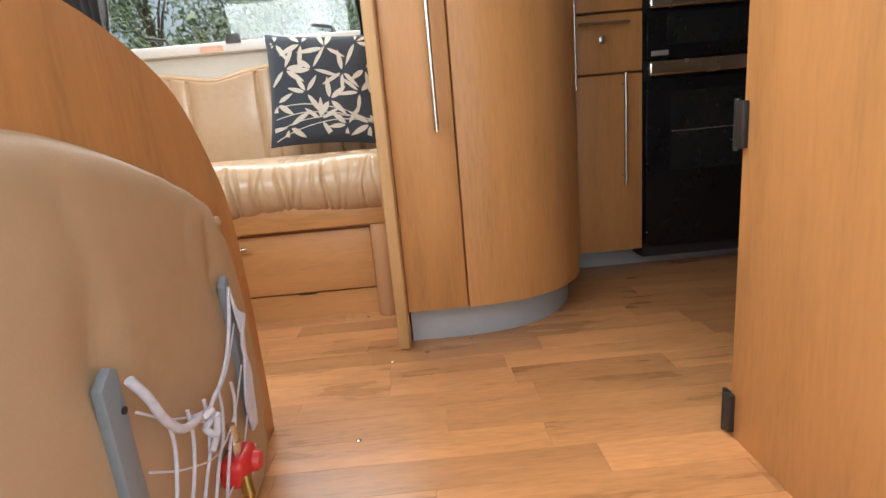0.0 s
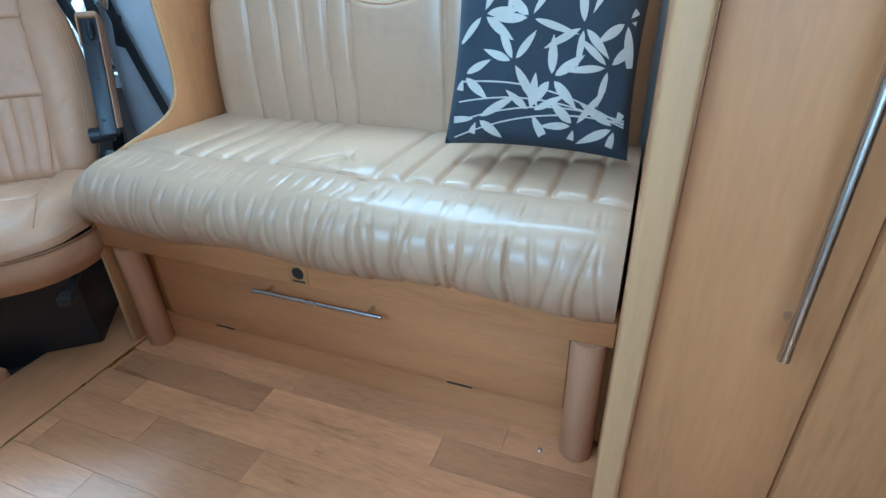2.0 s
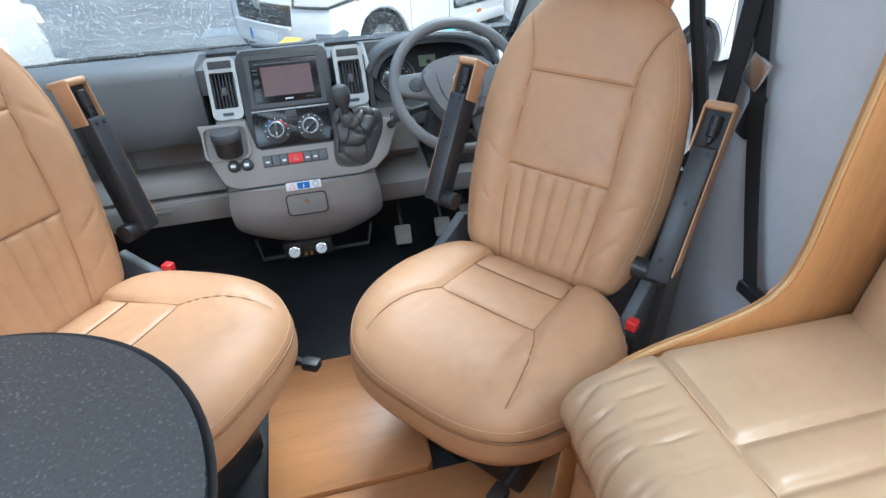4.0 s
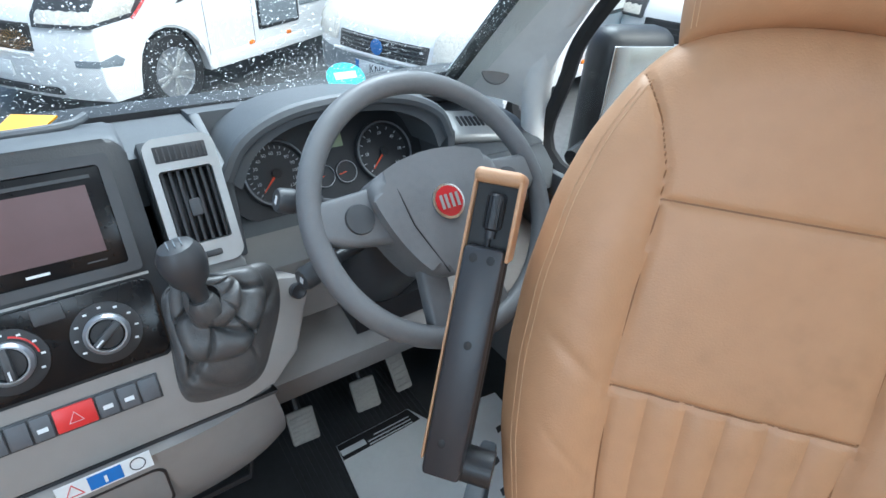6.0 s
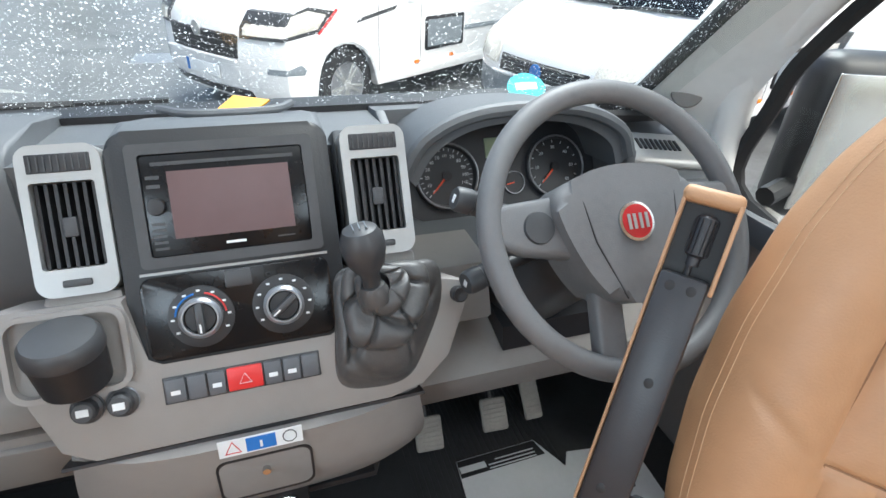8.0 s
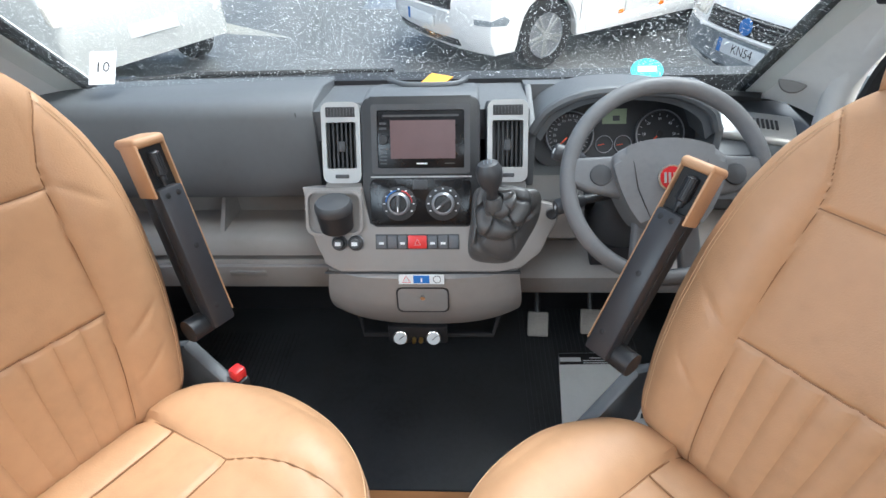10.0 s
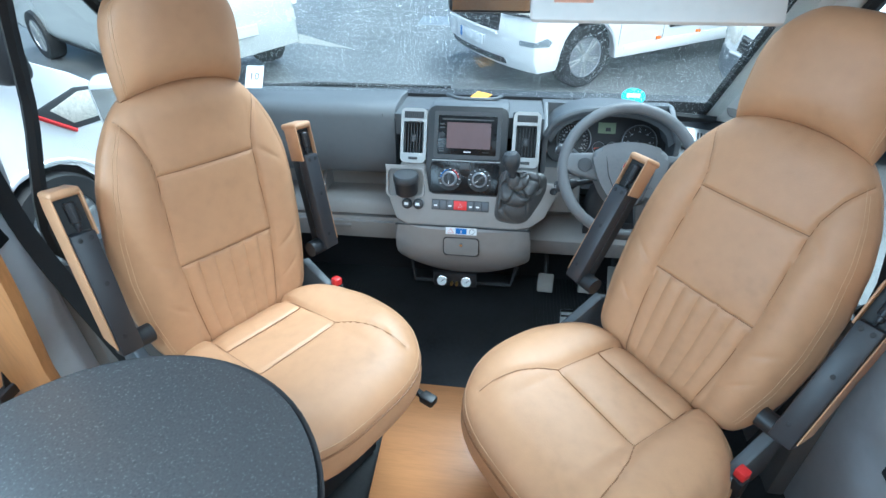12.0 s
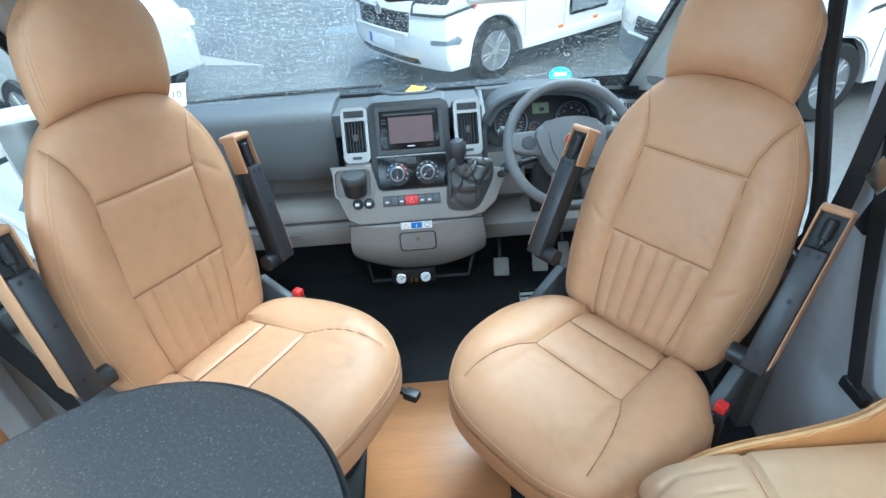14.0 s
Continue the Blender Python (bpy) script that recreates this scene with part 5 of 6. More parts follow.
    for i in range(2):
        part("key", on_face(-0.047, -0.033, 0.196 + 0.010 * i, 0.200 + 0.010 * i, 0.0076, 0.0084, 0), DARKGREY, radio)
    part("maker_mark", on_face(0.028, 0.050, 0.1255, 0.1285, 0.0076, 0.0082, 0), PAPER, radio)
    part("printed_bar", on_face(0.086, 0.106, 0.1265, 0.1280, 0.0076, 0.0082, 0), DARKGREY, radio)
    hv = part("heater_panel", turned(prism(rounded(-0.070, 0.140, 0.0, 0.096, 0.012), "z", 0.0, 0.009, 0.003), FACE), GLOSS, d, "gloss black heater panel")
    for x, mark, angle in ((-0.010, True, 0), (0.082, False, 52)):
        m = FACE @ Matrix.Translation((x, 0.045, 0.009))
        dial = part("heater_dial", turned(lathe([(0.036, 0), (0.036, 0.002), (0.030, 0.003)], 40), m), BLACK, hv)
        part("dial_ring", turned(lathe([(0.0235, 0.003), (0.0235, 0.014), (0.020, 0.018), (0.018, 0.018), (0.018, 0.010)], 40), m), SILVER2, dial, "grey metal knob ring")
        part("knob_face", turned(lathe([(0.018, 0.010), (0.016, 0.014), (0.001, 0.015)], 24), m), BLACK, dial)
        part("knob_grip", turned(box(-0.0045, 0.0045, -0.018, 0.018, 0.012, 0.022, 0.003), m @ pose(0, 0, 0, 0, 0, -angle)), DARKGREY, dial)
        part("pointer", turned(box(-0.001, 0.001, -0.016, -0.006, 0.0222, 0.0228), m @ pose(0, 0, 0, 0, 0, -angle)), PAPER, dial)
        for i in range(9):
            a = radians(-30 + 240 * i / 8)
            part("scale_mark", turned(box(-0.002, 0.002, -0.0012, 0.0012, 0.003, 0.0036), m @ Matrix.Translation((0.0305 * math.cos(a), 0.0305 * math.sin(a), 0))), PAPER, dial, smooth=False)
        if mark:
            for k, mat in ((0, RED), (1, BLUE)):
                pts = [(0.0275 * math.cos(radians(t)), 0.0275 * math.sin(radians(t)), 0.0032) for t in range(k * 95 + 5, k * 95 + 80, 8)]
                part("temperature_arc", turned(tube(pts, 0.0012, 5), m), mat, dial)
    part("recirculation_key", on_face(0.020, 0.050, 0.074, 0.094, 0.009, 0.013, 0.003), DARKGREY, hv)
    # light grey console
    con = thing("centre_console", (0.05, 2.3, 0.2), "light grey centre console with switches, cup tray and drawer", "console")
    shape = [(-0.215, 0.080), (-0.085, 0.080), (-0.078, 0.0), (-0.060, -0.010), (0.135, -0.010), (0.150, 0.0), (0.155, 0.075), (0.315, 0.040), (0.318, 0.01), (0.285, -0.06), (0.245, -0.092), (0.20, -0.102), (-0.14, -0.102), (-0.172, -0.085), (-0.195, -0.03)]
    part("front", turned(prism(shape, "z", -0.10, 0.006, 0.006), FACE), DASH_L, con)
    part("cup_recess", turned(prism(rounded(-0.200, -0.092, -0.015, 0.068, 0.016), "z", 0.0062, 0.0072, 0), FACE), DASH_M, con)
    part("recess_lip", turned(frame_ring(rounded(-0.206, -0.086, -0.021, 0.074, 0.020), rounded(-0.200, -0.092, -0.015, 0.068, 0.016), 0.004, 0.018), FACE), DASH_L, con)
    row = on_face(-0.062, 0.115, -0.052, -0.020, 0.0055, 0.008, 0.004)
    part("switch_panel", row, DARKGREY, con)
    for i, (a, b) in enumerate(((-0.060, -0.038), (-0.036, -0.016), (-0.014, 0.005), (0.007, 0.047), (0.049, 0.069), (0.071, 0.091), (0.093, 0.113))):
        k = part("switch", on_face(a, b, -0.050, -0.022, 0.007, 0.0115, 0.002), RED if i == 3 else SWITCH, con, "red hazard switch" if i == 3 else "")
        if i == 3:
            tri = [(0.027 + 0.008 * math.cos(radians(90 + 120 * j)), -0.038 + 0.008 * math.sin(radians(90 + 120 * j)), 0.0118) for j in range(3)]
            part("triangle_mark", turned(tube(tri, 0.0006, 4, True), FACE), PAPER, k)
        elif i in (0, 2, 4, 5):
            part("symbol", on_face((a + b) / 2 - 0.005, (a + b) / 2 + 0.005, -0.041, -0.036, 0.0115, 0.0119, 0), PAPER, k)
    for x in (-0.139, -0.104):
        m = FACE @ Matrix.Translation((x, -0.038, 0.004))
        kn = part("socket_knob", turned(lathe([(0.0165, 0), (0.0165, 0.006), (0.013, 0.008), (0.012, 0.018), (0.010, 0.020), (0.001, 0.020)], 20), m), DARKGREY, con)
        part("ring", turned(lathe([(0.0175, 0.0), (0.0175, 0.003), (0.0165, 0.004)], 20), m), SILVER2, kn)
        part("symbol", turned(box(-0.006, 0.006, -0.004, 0.004, 0.0202, 0.0208), m), PAPER, kn)
    cup = thing("ashtray_cup", (-0.135, 2.2, 0.59), "black lidded ashtray cup standing in the console tray", "ashtray")
    m = pose(-0.140, 2.208, 0.592)
    part("cup", lathe([(0.030, 0.0), (0.034, 0.004), (0.037, 0.045)], 28, m), BLACK, cup)
    part("lid", lathe([(0.038, 0.046), (0.039, 0.050), (0.038, 0.062), (0.034, 0.067), (0.001, 0.069)], 28, m), DARKGREY, cup, "dark grey lid")
    # lower drawer

    def belly(u, v):
        a = 2 * u - 1
        x = 0.035 + a * (0.205 + 0.015 * math.sin(3.14 * v) - 0.055 * max(0, (v - 0.55) / 0.45) ** 2)
        z = 0.497 - 0.258 * v + 0.012 * a * a * v
        return Vector((x, 2.158 + 0.035 * abs(a) ** 4 + 0.012 * (1 - math.sin(3.14 * v)) * 0 + 0.145 * max(0, v - 0.25) ** 1.7 * 1.4, z))
    drawer = part("drawer", sheet(belly, 24, 18, lambda u, v: Vector((belly(u, v).x, 2.42, belly(u, v).z))), DASH_L, con, "light grey bulging drawer")
    part("gap_line", turned(box(-0.175, 0.245, -0.106, -0.102, -0.03, 0.003), FACE), BLACK, con)
    pull = part("drawer_pull", turned(prism(rounded(-0.055, 0.055, -0.032, 0.030, 0.012), "z", 0, 0.006, 0.002), pose(0.035, 2.160, 0.440, 84, 0, 0)), DASH_M, drawer)
    part("pull_shadow_gap", turned(frame_ring(rounded(-0.057, 0.057, -0.034, 0.032, 0.013), rounded(-0.054, 0.054, -0.031, 0.029, 0.012), 0, 0.0065), pose(0.035, 2.160, 0.440, 84, 0, 0)), BLACK, drawer)
    part("keyhole", turned(lathe([(0.005, 0), (0.005, 0.009)], 12), pose(0.035, 2.158, 0.448, 90, 0, 0)), CHROME, drawer)
    stick = thing("warning_sticker", (0.035, 2.155, 0.48), "white sticker with red, blue and black symbols on the drawer", "sticker")
    m = pose(0.035, 2.1545, 0.4985, 75, 0, 0)
    part("paper", turned(box(-0.048, 0.048, -0.011, 0.011, 0, 0.0008), m), PAPER, stick)
    part("blue_field", turned(box(-0.017, 0.017, -0.009, 0.009, 0.0008, 0.0014), m), BLUE, stick)
    part("info_mark", turned(box(-0.0015, 0.0015, -0.006, 0.003, 0.0014, 0.0018), m), PAPER, stick)
    part("triangle", turned(tube([(-0.032 + 0.010 * math.cos(radians(90 + 120 * j)), -0.002 + 0.010 * math.sin(radians(90 + 120 * j)), 0.001) for j in range(3)], 0.0011, 4, True), m), RED, stick)
    part("round_mark", turned(tube([(0.033 + 0.008 * math.cos(radians(30 * j)), 0.008 * math.sin(radians(30 * j)), 0.001) for j in range(12)], 0.0008, 4, True), m), DARKGREY, stick)
    gp = thing("pressure_gauges", (0.0, 2.28, 0.2), "two white dial gauges and brass valves on a black panel", "gauge panel")
    part("panel", box(-0.075, 0.08, 2.264, 2.282, 0.182, 0.242, 0.006), BLACK, gp)
    part("strap", tube([(-0.16, 2.33, 0.24), (-0.15, 2.31, 0.17), (0.20, 2.31, 0.17), (0.22, 2.33, 0.24)], 0.008, 6), BLACK, gp)
    for x in (-0.042, 0.044):
        m = pose(x, 2.262, 0.212, 70, 0, 0)
        g = part("gauge", turned(lathe([(0.020, 0), (0.020, 0.012), (0.017, 0.014)], 24), m), CHROME, gp)
        part("dial", turned(lathe([(0.0168, 0.0143), (0.001, 0.0146)], 24), m), PAPER, g)
        part("needle", turned(box(-0.0008, 0.0008, -0.004, 0.013, 0.0147, 0.0155), m @ pose(0, 0, 0, 0, 0, -50)), BLACK, g)
    for x in (-0.008, 0.010):
        part("valve", turned(lathe([(0.006, 0), (0.006, 0.010), (0.004, 0.014)], 10), pose(x, 2.264, 0.200, 90, 0, 0)), BRASS, gp)
    # gear lever
    gear = thing("gear_lever", (0.185, 2.22, 0.55), "dark grey gear knob over a creased leather gaiter", "gear lever")
    rng = random.Random(5)

    hem = spline([(0.150, 0.072, 0), (0.212, 0.074, 0), (0.276, 0.070, 0), (0.282, 0.022, 0), (0.256, -0.035, 0), (0.226, -0.076, 0), (0.178, -0.082, 0), (0.136, -0.066, 0), (0.138, 0.0, 0)], 14, True)

    def gaiter(u, v):
        base = hem[round(u * len(hem)) % len(hem)]
        a = math.atan2(base.y - 0.005, base.x - 0.205)
        neck = Vector((0.186 + 0.017 * math.cos(a), 0.058 + 0.017 * math.sin(a), 0.070))
        slack = math.sin(3.14159 * v)
        p = Vector((base.x, base.y, 0.006)).lerp(neck, v ** 0.85)
        p.z = 0.006 + 0.062 * v ** 1.5 + 0.020 * slack * (1 + 0.6 * math.cos(a + 0.6))
        # folds that hang round the neck, and creases down to the hem
        ring = math.sin(15 * v + 1.6 * math.sin(a + 0.8) + 0.5)
        p.z += 0.0075 * ring * slack
        p.z -= 0.011 * groove(math.sin(1.5 * a + 4.2 * v - 0.8), 0.20) * slack + 0.007 * groove(math.sin(2.5 * a - 2.5 * v), 0.16) * slack
        out = Vector((math.cos(a), math.sin(a), 0))
        p += out * (0.007 * math.cos(15 * v + 1.6 * math.sin(a + 0.8)) * slack)
        return FACE @ p
    part("gaiter", sheet(gaiter, 126, 60), BOOT, gear, "black creased leather gaiter")
    top, foot = Vector((0.174, 2.197, 0.726)), Vector((0.186, 2.190, 0.650))
    axis = (top - foot).normalized()
    m = Matrix.Translation(top) @ Vector((0, 0, 1)).rotation_difference(axis).to_matrix().to_4x4()
    part("knob", lathe([(0.010, -0.055), (0.012, -0.035), (0.021, -0.022), (0.0255, -0.004), (0.025, 0.010), (0.019, 0.021), (0.008, 0.025), (0.001, 0.0255)], 28, m), DARKGREY, gear, "dark grey knob with a shift pattern")
    part("collar", lathe([(0.017, -0.075), (0.018, -0.060), (0.014, -0.052)], 20, m), BOOT, gear)
    for k in (-0.007, 0.0, 0.007):
        part("pattern_line", turned(box(k - 0.0005, k + 0.0005, -0.009, 0.009, 0.0245 - abs(k) * 0.15, 0.0262), m @ pose(0, -0.002, 0)), BARGREY, gear)
    sk = thing("power_socket", (0.31, 2.27, 0.62), "small black push knob beside the gear lever", "knob")
    part("knob", turned(lathe([(0.011, 0), (0.011, 0.012), (0.009, 0.014), (0.001, 0.012)], 16), FACE @ Matrix.Translation((0.305, 0.022, 0.006))), BLACK, sk)
    # card on the dash
    card = thing("yellow_card", (0.06, 2.50, 0.80), "yellow card on a black tray on top of the dashboard", "card")
    part("tray", tube(spline([(-0.05, 2.52, 0.796), (0.0, 2.47, 0.802), (0.10, 2.47, 0.802), (0.13, 2.52, 0.796)], 5), 0.006, 8), DASH, card)
    part("sheet", turned(prism([(-0.033, -0.012), (0.02, -0.016), (0.038, 0.004), (-0.01, 0.018)], "z", 0, 0.003), pose(0.062, 2.49, 0.806, 20, 0, 0)), YELLOW, card)
    # driver's side
    dr = thing("instrument_cluster", (0.48, 2.47, 0.65), "hooded instrument cluster with dials and red needles", "instrument cluster")
    hood = spline([(0.275, 2.40, 0.715), (0.31, 2.405, 0.765), (0.38, 2.41, 0.795), (0.48, 2.41, 0.803), (0.58, 2.41, 0.792), (0.65, 2.405, 0.760), (0.675, 2.40, 0.715)], 6)
    n = len(hood) - 1
    part("hood", sheet(lambda u, v: hood[round(u * n)] + Vector((0, 0.16 * v, -0.020 * v)), n, 4, lambda u, v: hood[round(u * n)] + Vector(((0.48 - hood[round(u * n)].x) * 0.10, 0.16 * v + 0.002, -0.020 * v - 0.022))), DASH, dr, "dark grey hood")
    part("hood_lip", tube(hood, 0.011, 8), DASH, dr)
    tilt = pose(0.48, 2.49, 0.665, 62, 0, 0)
    face = part("dial_plate", turned(prism(rounded(-0.19, 0.19, -0.075, 0.095, 0.05), "z", -0.01, 0.0, 0), tilt), PORT, dr)
    for x, top_n, ang in ((-0.105, 120, 125), (0.105, 60, 120)):
        m = tilt @ Matrix.Translation((x, 0.0, 0.0))
        dial = part("dial", turned(lathe([(0.058, 0), (0.058, 0.010), (0.052, 0.012), (0.050, 0.003), (0.001, 0.003)], 40), m), PORT, face)
        part("dial_ring", turned(tube([(0.055 * math.cos(radians(12 * j)), 0.055 * math.sin(radians(12 * j)), 0.012) for j in range(30)], 0.002, 6, True), m), SILVER2, dial)
        steps = 12 if x < 0 else 6
        for j in range(steps * 2 + 1):
            a = radians(225 - 270 * j / (steps * 2))
            part("tick", turned(box(0.043, 0.048, -0.0006, 0.0006, 0.003, 0.0036), m @ pose(0, 0, 0, 0, 0, math.degrees(a))), PAPER, dial, smooth=False)
        for j in range(steps + 1):
            a = radians(225 - 270 * j / steps)
            text(str(j * 10), 0.0085, m @ Matrix.Translation((0.035 * math.cos(a), 0.035 * math.sin(a), 0.0034)), PAPER, "numeral", dial)
        part("needle", turned(prism([(-0.0022, 0), (0.0022, 0), (0.0006, 0.040), (-0.0006, 0.040)], "z", 0.006, 0.008), m @ pose(0, 0, 0, 0, 0, 135)), REDN, dial, "red needle")
        part("hub", turned(lathe([(0.008, 0.004), (0.008, 0.010), (0.001, 0.011)], 16), m), BLACK, dial)
    part("display", turned(box(-0.028, 0.028, 0.025, 0.060, 0.0, 0.003), tilt), LCD, face, "pale green display")
    part("display_digits", turned(box(-0.004, 0.012, 0.032, 0.044, 0.003, 0.0034), tilt), DARKGREY, face)
    for x in (-0.022, 0.022):
        m = tilt @ Matrix.Translation((x, -0.022, 0.0))
        sd = part("small_dial", turned(lathe([(0.021, 0), (0.021, 0.004), (0.019, 0.002), (0.001, 0.002)], 24), m), PORT, face)
        part("ring", turned(tube([(0.020 * math.cos(radians(20 * j)), 0.020 * math.sin(radians(20 * j)), 0.004) for j in range(18)], 0.001, 5, True), m), SILVER2, sd)
        part("needle", turned(box(-0.0008, 0.0008, 0, 0.015, 0.003, 0.0042), m @ pose(0, 0, 0, 0, 0, 100)), REDN, sd)
    part("lower_shroud", prism([(2.42, 0.50), (2.37, 0.55), (2.385, 0.585), (2.45, 0.600), (2.62, 0.62), (2.62, 0.50)], "x", 0.27, 0.69, 0.01), DASH, dr, "dark grey dash below the cluster")
    part("outer_shroud", prism([(2.40, 0.54), (2.35, 0.57), (2.36, 0.62), (2.40, 0.652), (2.60, 0.655), (2.62, 0.50), (2.42, 0.50)], "x", 0.69, 0.93, 0.012), DASH, dr)
    for x0, x1 in ((0.268, 0.285), (0.672, 0.690)):
        part("cheek", prism([(2.385, 0.59), (2.40, 0.72), (2.56, 0.765), (2.60, 0.60)], "x", x0, x1, 0.004), DASH, dr)
    knee = thing("knee_panel", (0.6, 2.3, 0.3), "light grey knee panel under the steering column", "dash panel")
    part("panel", prism([(2.285, 0.345), (2.275, 0.40), (2.30, 0.425), (2.46, 0.47), (2.52, 0.44), (2.50, 0.32), (2.32, 0.315)], "x", 0.245, 0.93, 0.010), DASH_L, knee)
    part("pocket", prism([(2.29, 0.428), (2.40, 0.458), (2.40, 0.480), (2.30, 0.47)], "x", 0.42, 0.60), BLACK, knee)
    part("upper_panel", prism([(2.36, 0.45), (2.30, 0.50), (2.34, 0.58), (2.46, 0.60), (2.50, 0.45)], "x", 0.255, 0.40, 0.010), DASH_M, knee)
    outv = thing("side_vent", (0.80, 2.48, 0.73), "satin silver side vent at the dash end", "air vent", group="side vents")
    part("frame", turned(box(-0.085, 0.085, -0.05, 0.05, -0.01, 0.012, 0.014, 3), pose(0.80, 2.48, 0.682, 14, 4, -12)), SILVER, outv)
    for i in range(9):
        part("slat", turned(box(-0.042 + 0.010 * i, -0.037 + 0.010 * i, -0.014, 0.018, 0.012, 0.0145), pose(0.80, 2.48, 0.682, 14, 4, -12)), BLACK, outv, smooth=False)
    copy_thing(outv, pose(-1.60 + 0.0 + 0.80, 2.48, 0.775))


def steering():
    s = thing("steering_wheel", (0, 0, 0), "dark grey three-spoke steering wheel with a round badge", "steering wheel")
    ring = [(0.190 * math.cos(a), 0.190 * math.sin(a), 0) for a in [i * 6.28318 / 72 for i in range(72)]]
    part("rim", tube(ring, 0.0165, 14, True), WHEEL, s)
    hub = spline([(-0.105, 0.045, 0), (-0.06, 0.070, 0), (0.0, 0.078, 0), (0.06, 0.070, 0), (0.105, 0.045, 0), (0.098, -0.01, 0), (0.070, -0.070, 0), (0.035, -0.100, 0), (-0.035, -0.100, 0), (-0.070, -0.070, 0), (-0.098, -0.01, 0)], 5, True)
    part("airbag_cover", prism([(p.x, p.y) for p in hub], "z", -0.05, 0.030, 0.016, 4), WHEEL, s, "padded grey airbag cover")
    for k in (-1, 1):
        part("cover_groove", tube([(k * 0.032, -0.095, 0.029), (k * 0.062, -0.02, 0.0305), (k * 0.070, 0.035, 0.029)], 0.0012, 5), BLACK, s)
        part("spoke", prism([(k * 0.085, 0.05), (k * 0.185, 0.045), (k * 0.187, -0.005), (k * 0.155, -0.020), (k * 0.085, -0.035)], "z", -0.022, 0.012, 0.010, 3), WHEEL, s)
        part("thumb_pad", turned(lathe([(0.022, 0.0), (0.020, 0.006), (0.001, 0.009)], 20), pose(k * 0.128, 0.010, 0.010)), DARKGREY, s)
        part("lower_spoke", prism([(k * 0.020, -0.08), (k * 0.060, -0.07), (k * 0.072, -0.182), (k * 0.030, -0.190)], "z", -0.025, 0.004, 0.008, 3), WHEEL, s)
    badge = part("badge_ring", lathe([(0.026, 0.030), (0.026, 0.034), (0.0225, 0.0345)], 32), CHROME, s, "chrome badge ring")
    part("badge_field", lathe([(0.0222, 0.0350), (0.001, 0.0362)], 32), BADGE, badge, "dark red badge")
    for i, x in enumerate((-0.013, -0.005, 0.004, 0.013)):
        part("badge_bar", box(x - 0.0022, x + 0.0022, -0.010, 0.010, 0.0362, 0.0372), SILVER, badge)
    text("AIRBAG", 0.010, pose(0.045, -0.058, 0.0306, 0, 0, 18), DARKGREY, "airbag_mark", s)
    part("column", lathe([(0.045, -0.05), (0.055, -0.09), (0.055, -0.30)], 24), BLACK, s)
    s.matrix_basis = pose(0.494, 2.168, 0.724, 51, 0, 0) @ Matrix.Diagonal((0.93, 0.93, 0.93, 1))
    col = thing("column_switches", (0.49, 2.27, 0.64), "dark grey steering column shroud with two control stalks", "column switch")
    part("shroud", turned(lathe([(0.050, -0.02), (0.062, 0.0), (0.070, 0.10), (0.072, 0.24)], 28), pose(0.494, 2.235, 0.665, 39 + 180, 0, 0)), DARKGREY, col)
    for a, b, c in (((0.45, 2.25, 0.690), (0.36, 2.254, 0.722), (0.302, 2.256, 0.742)), ((0.45, 2.25, 0.650), (0.37, 2.232, 0.644), (0.309, 2.214, 0.638))):
        a, b, c = Vector(a), Vector(b), Vector(c)
        way = (c - b).normalized()
        m = Matrix.Translation(c) @ Vector((0, 0, 1)).rotation_difference(way).to_matrix().to_4x4()
        st = part("stalk", tube([a, b, c - way * 0.04], 0.009, 10), DARKGREY, col, "column stalk")
        part("stalk_grip", lathe([(0.011, -0.062), (0.016, -0.050), (0.0165, -0.030), (0.0150, -0.028), (0.0150, -0.024), (0.0168, -0.022), (0.0165, -0.004), (0.014, 0.0), (0.001, 0.0)], 18, m), DARKGREY, st)
        part("stalk_mark", turned(box(-0.005, 0.005, -0.003, 0.003, 0.0, 0.0008), m), PAPER, st)
    return s


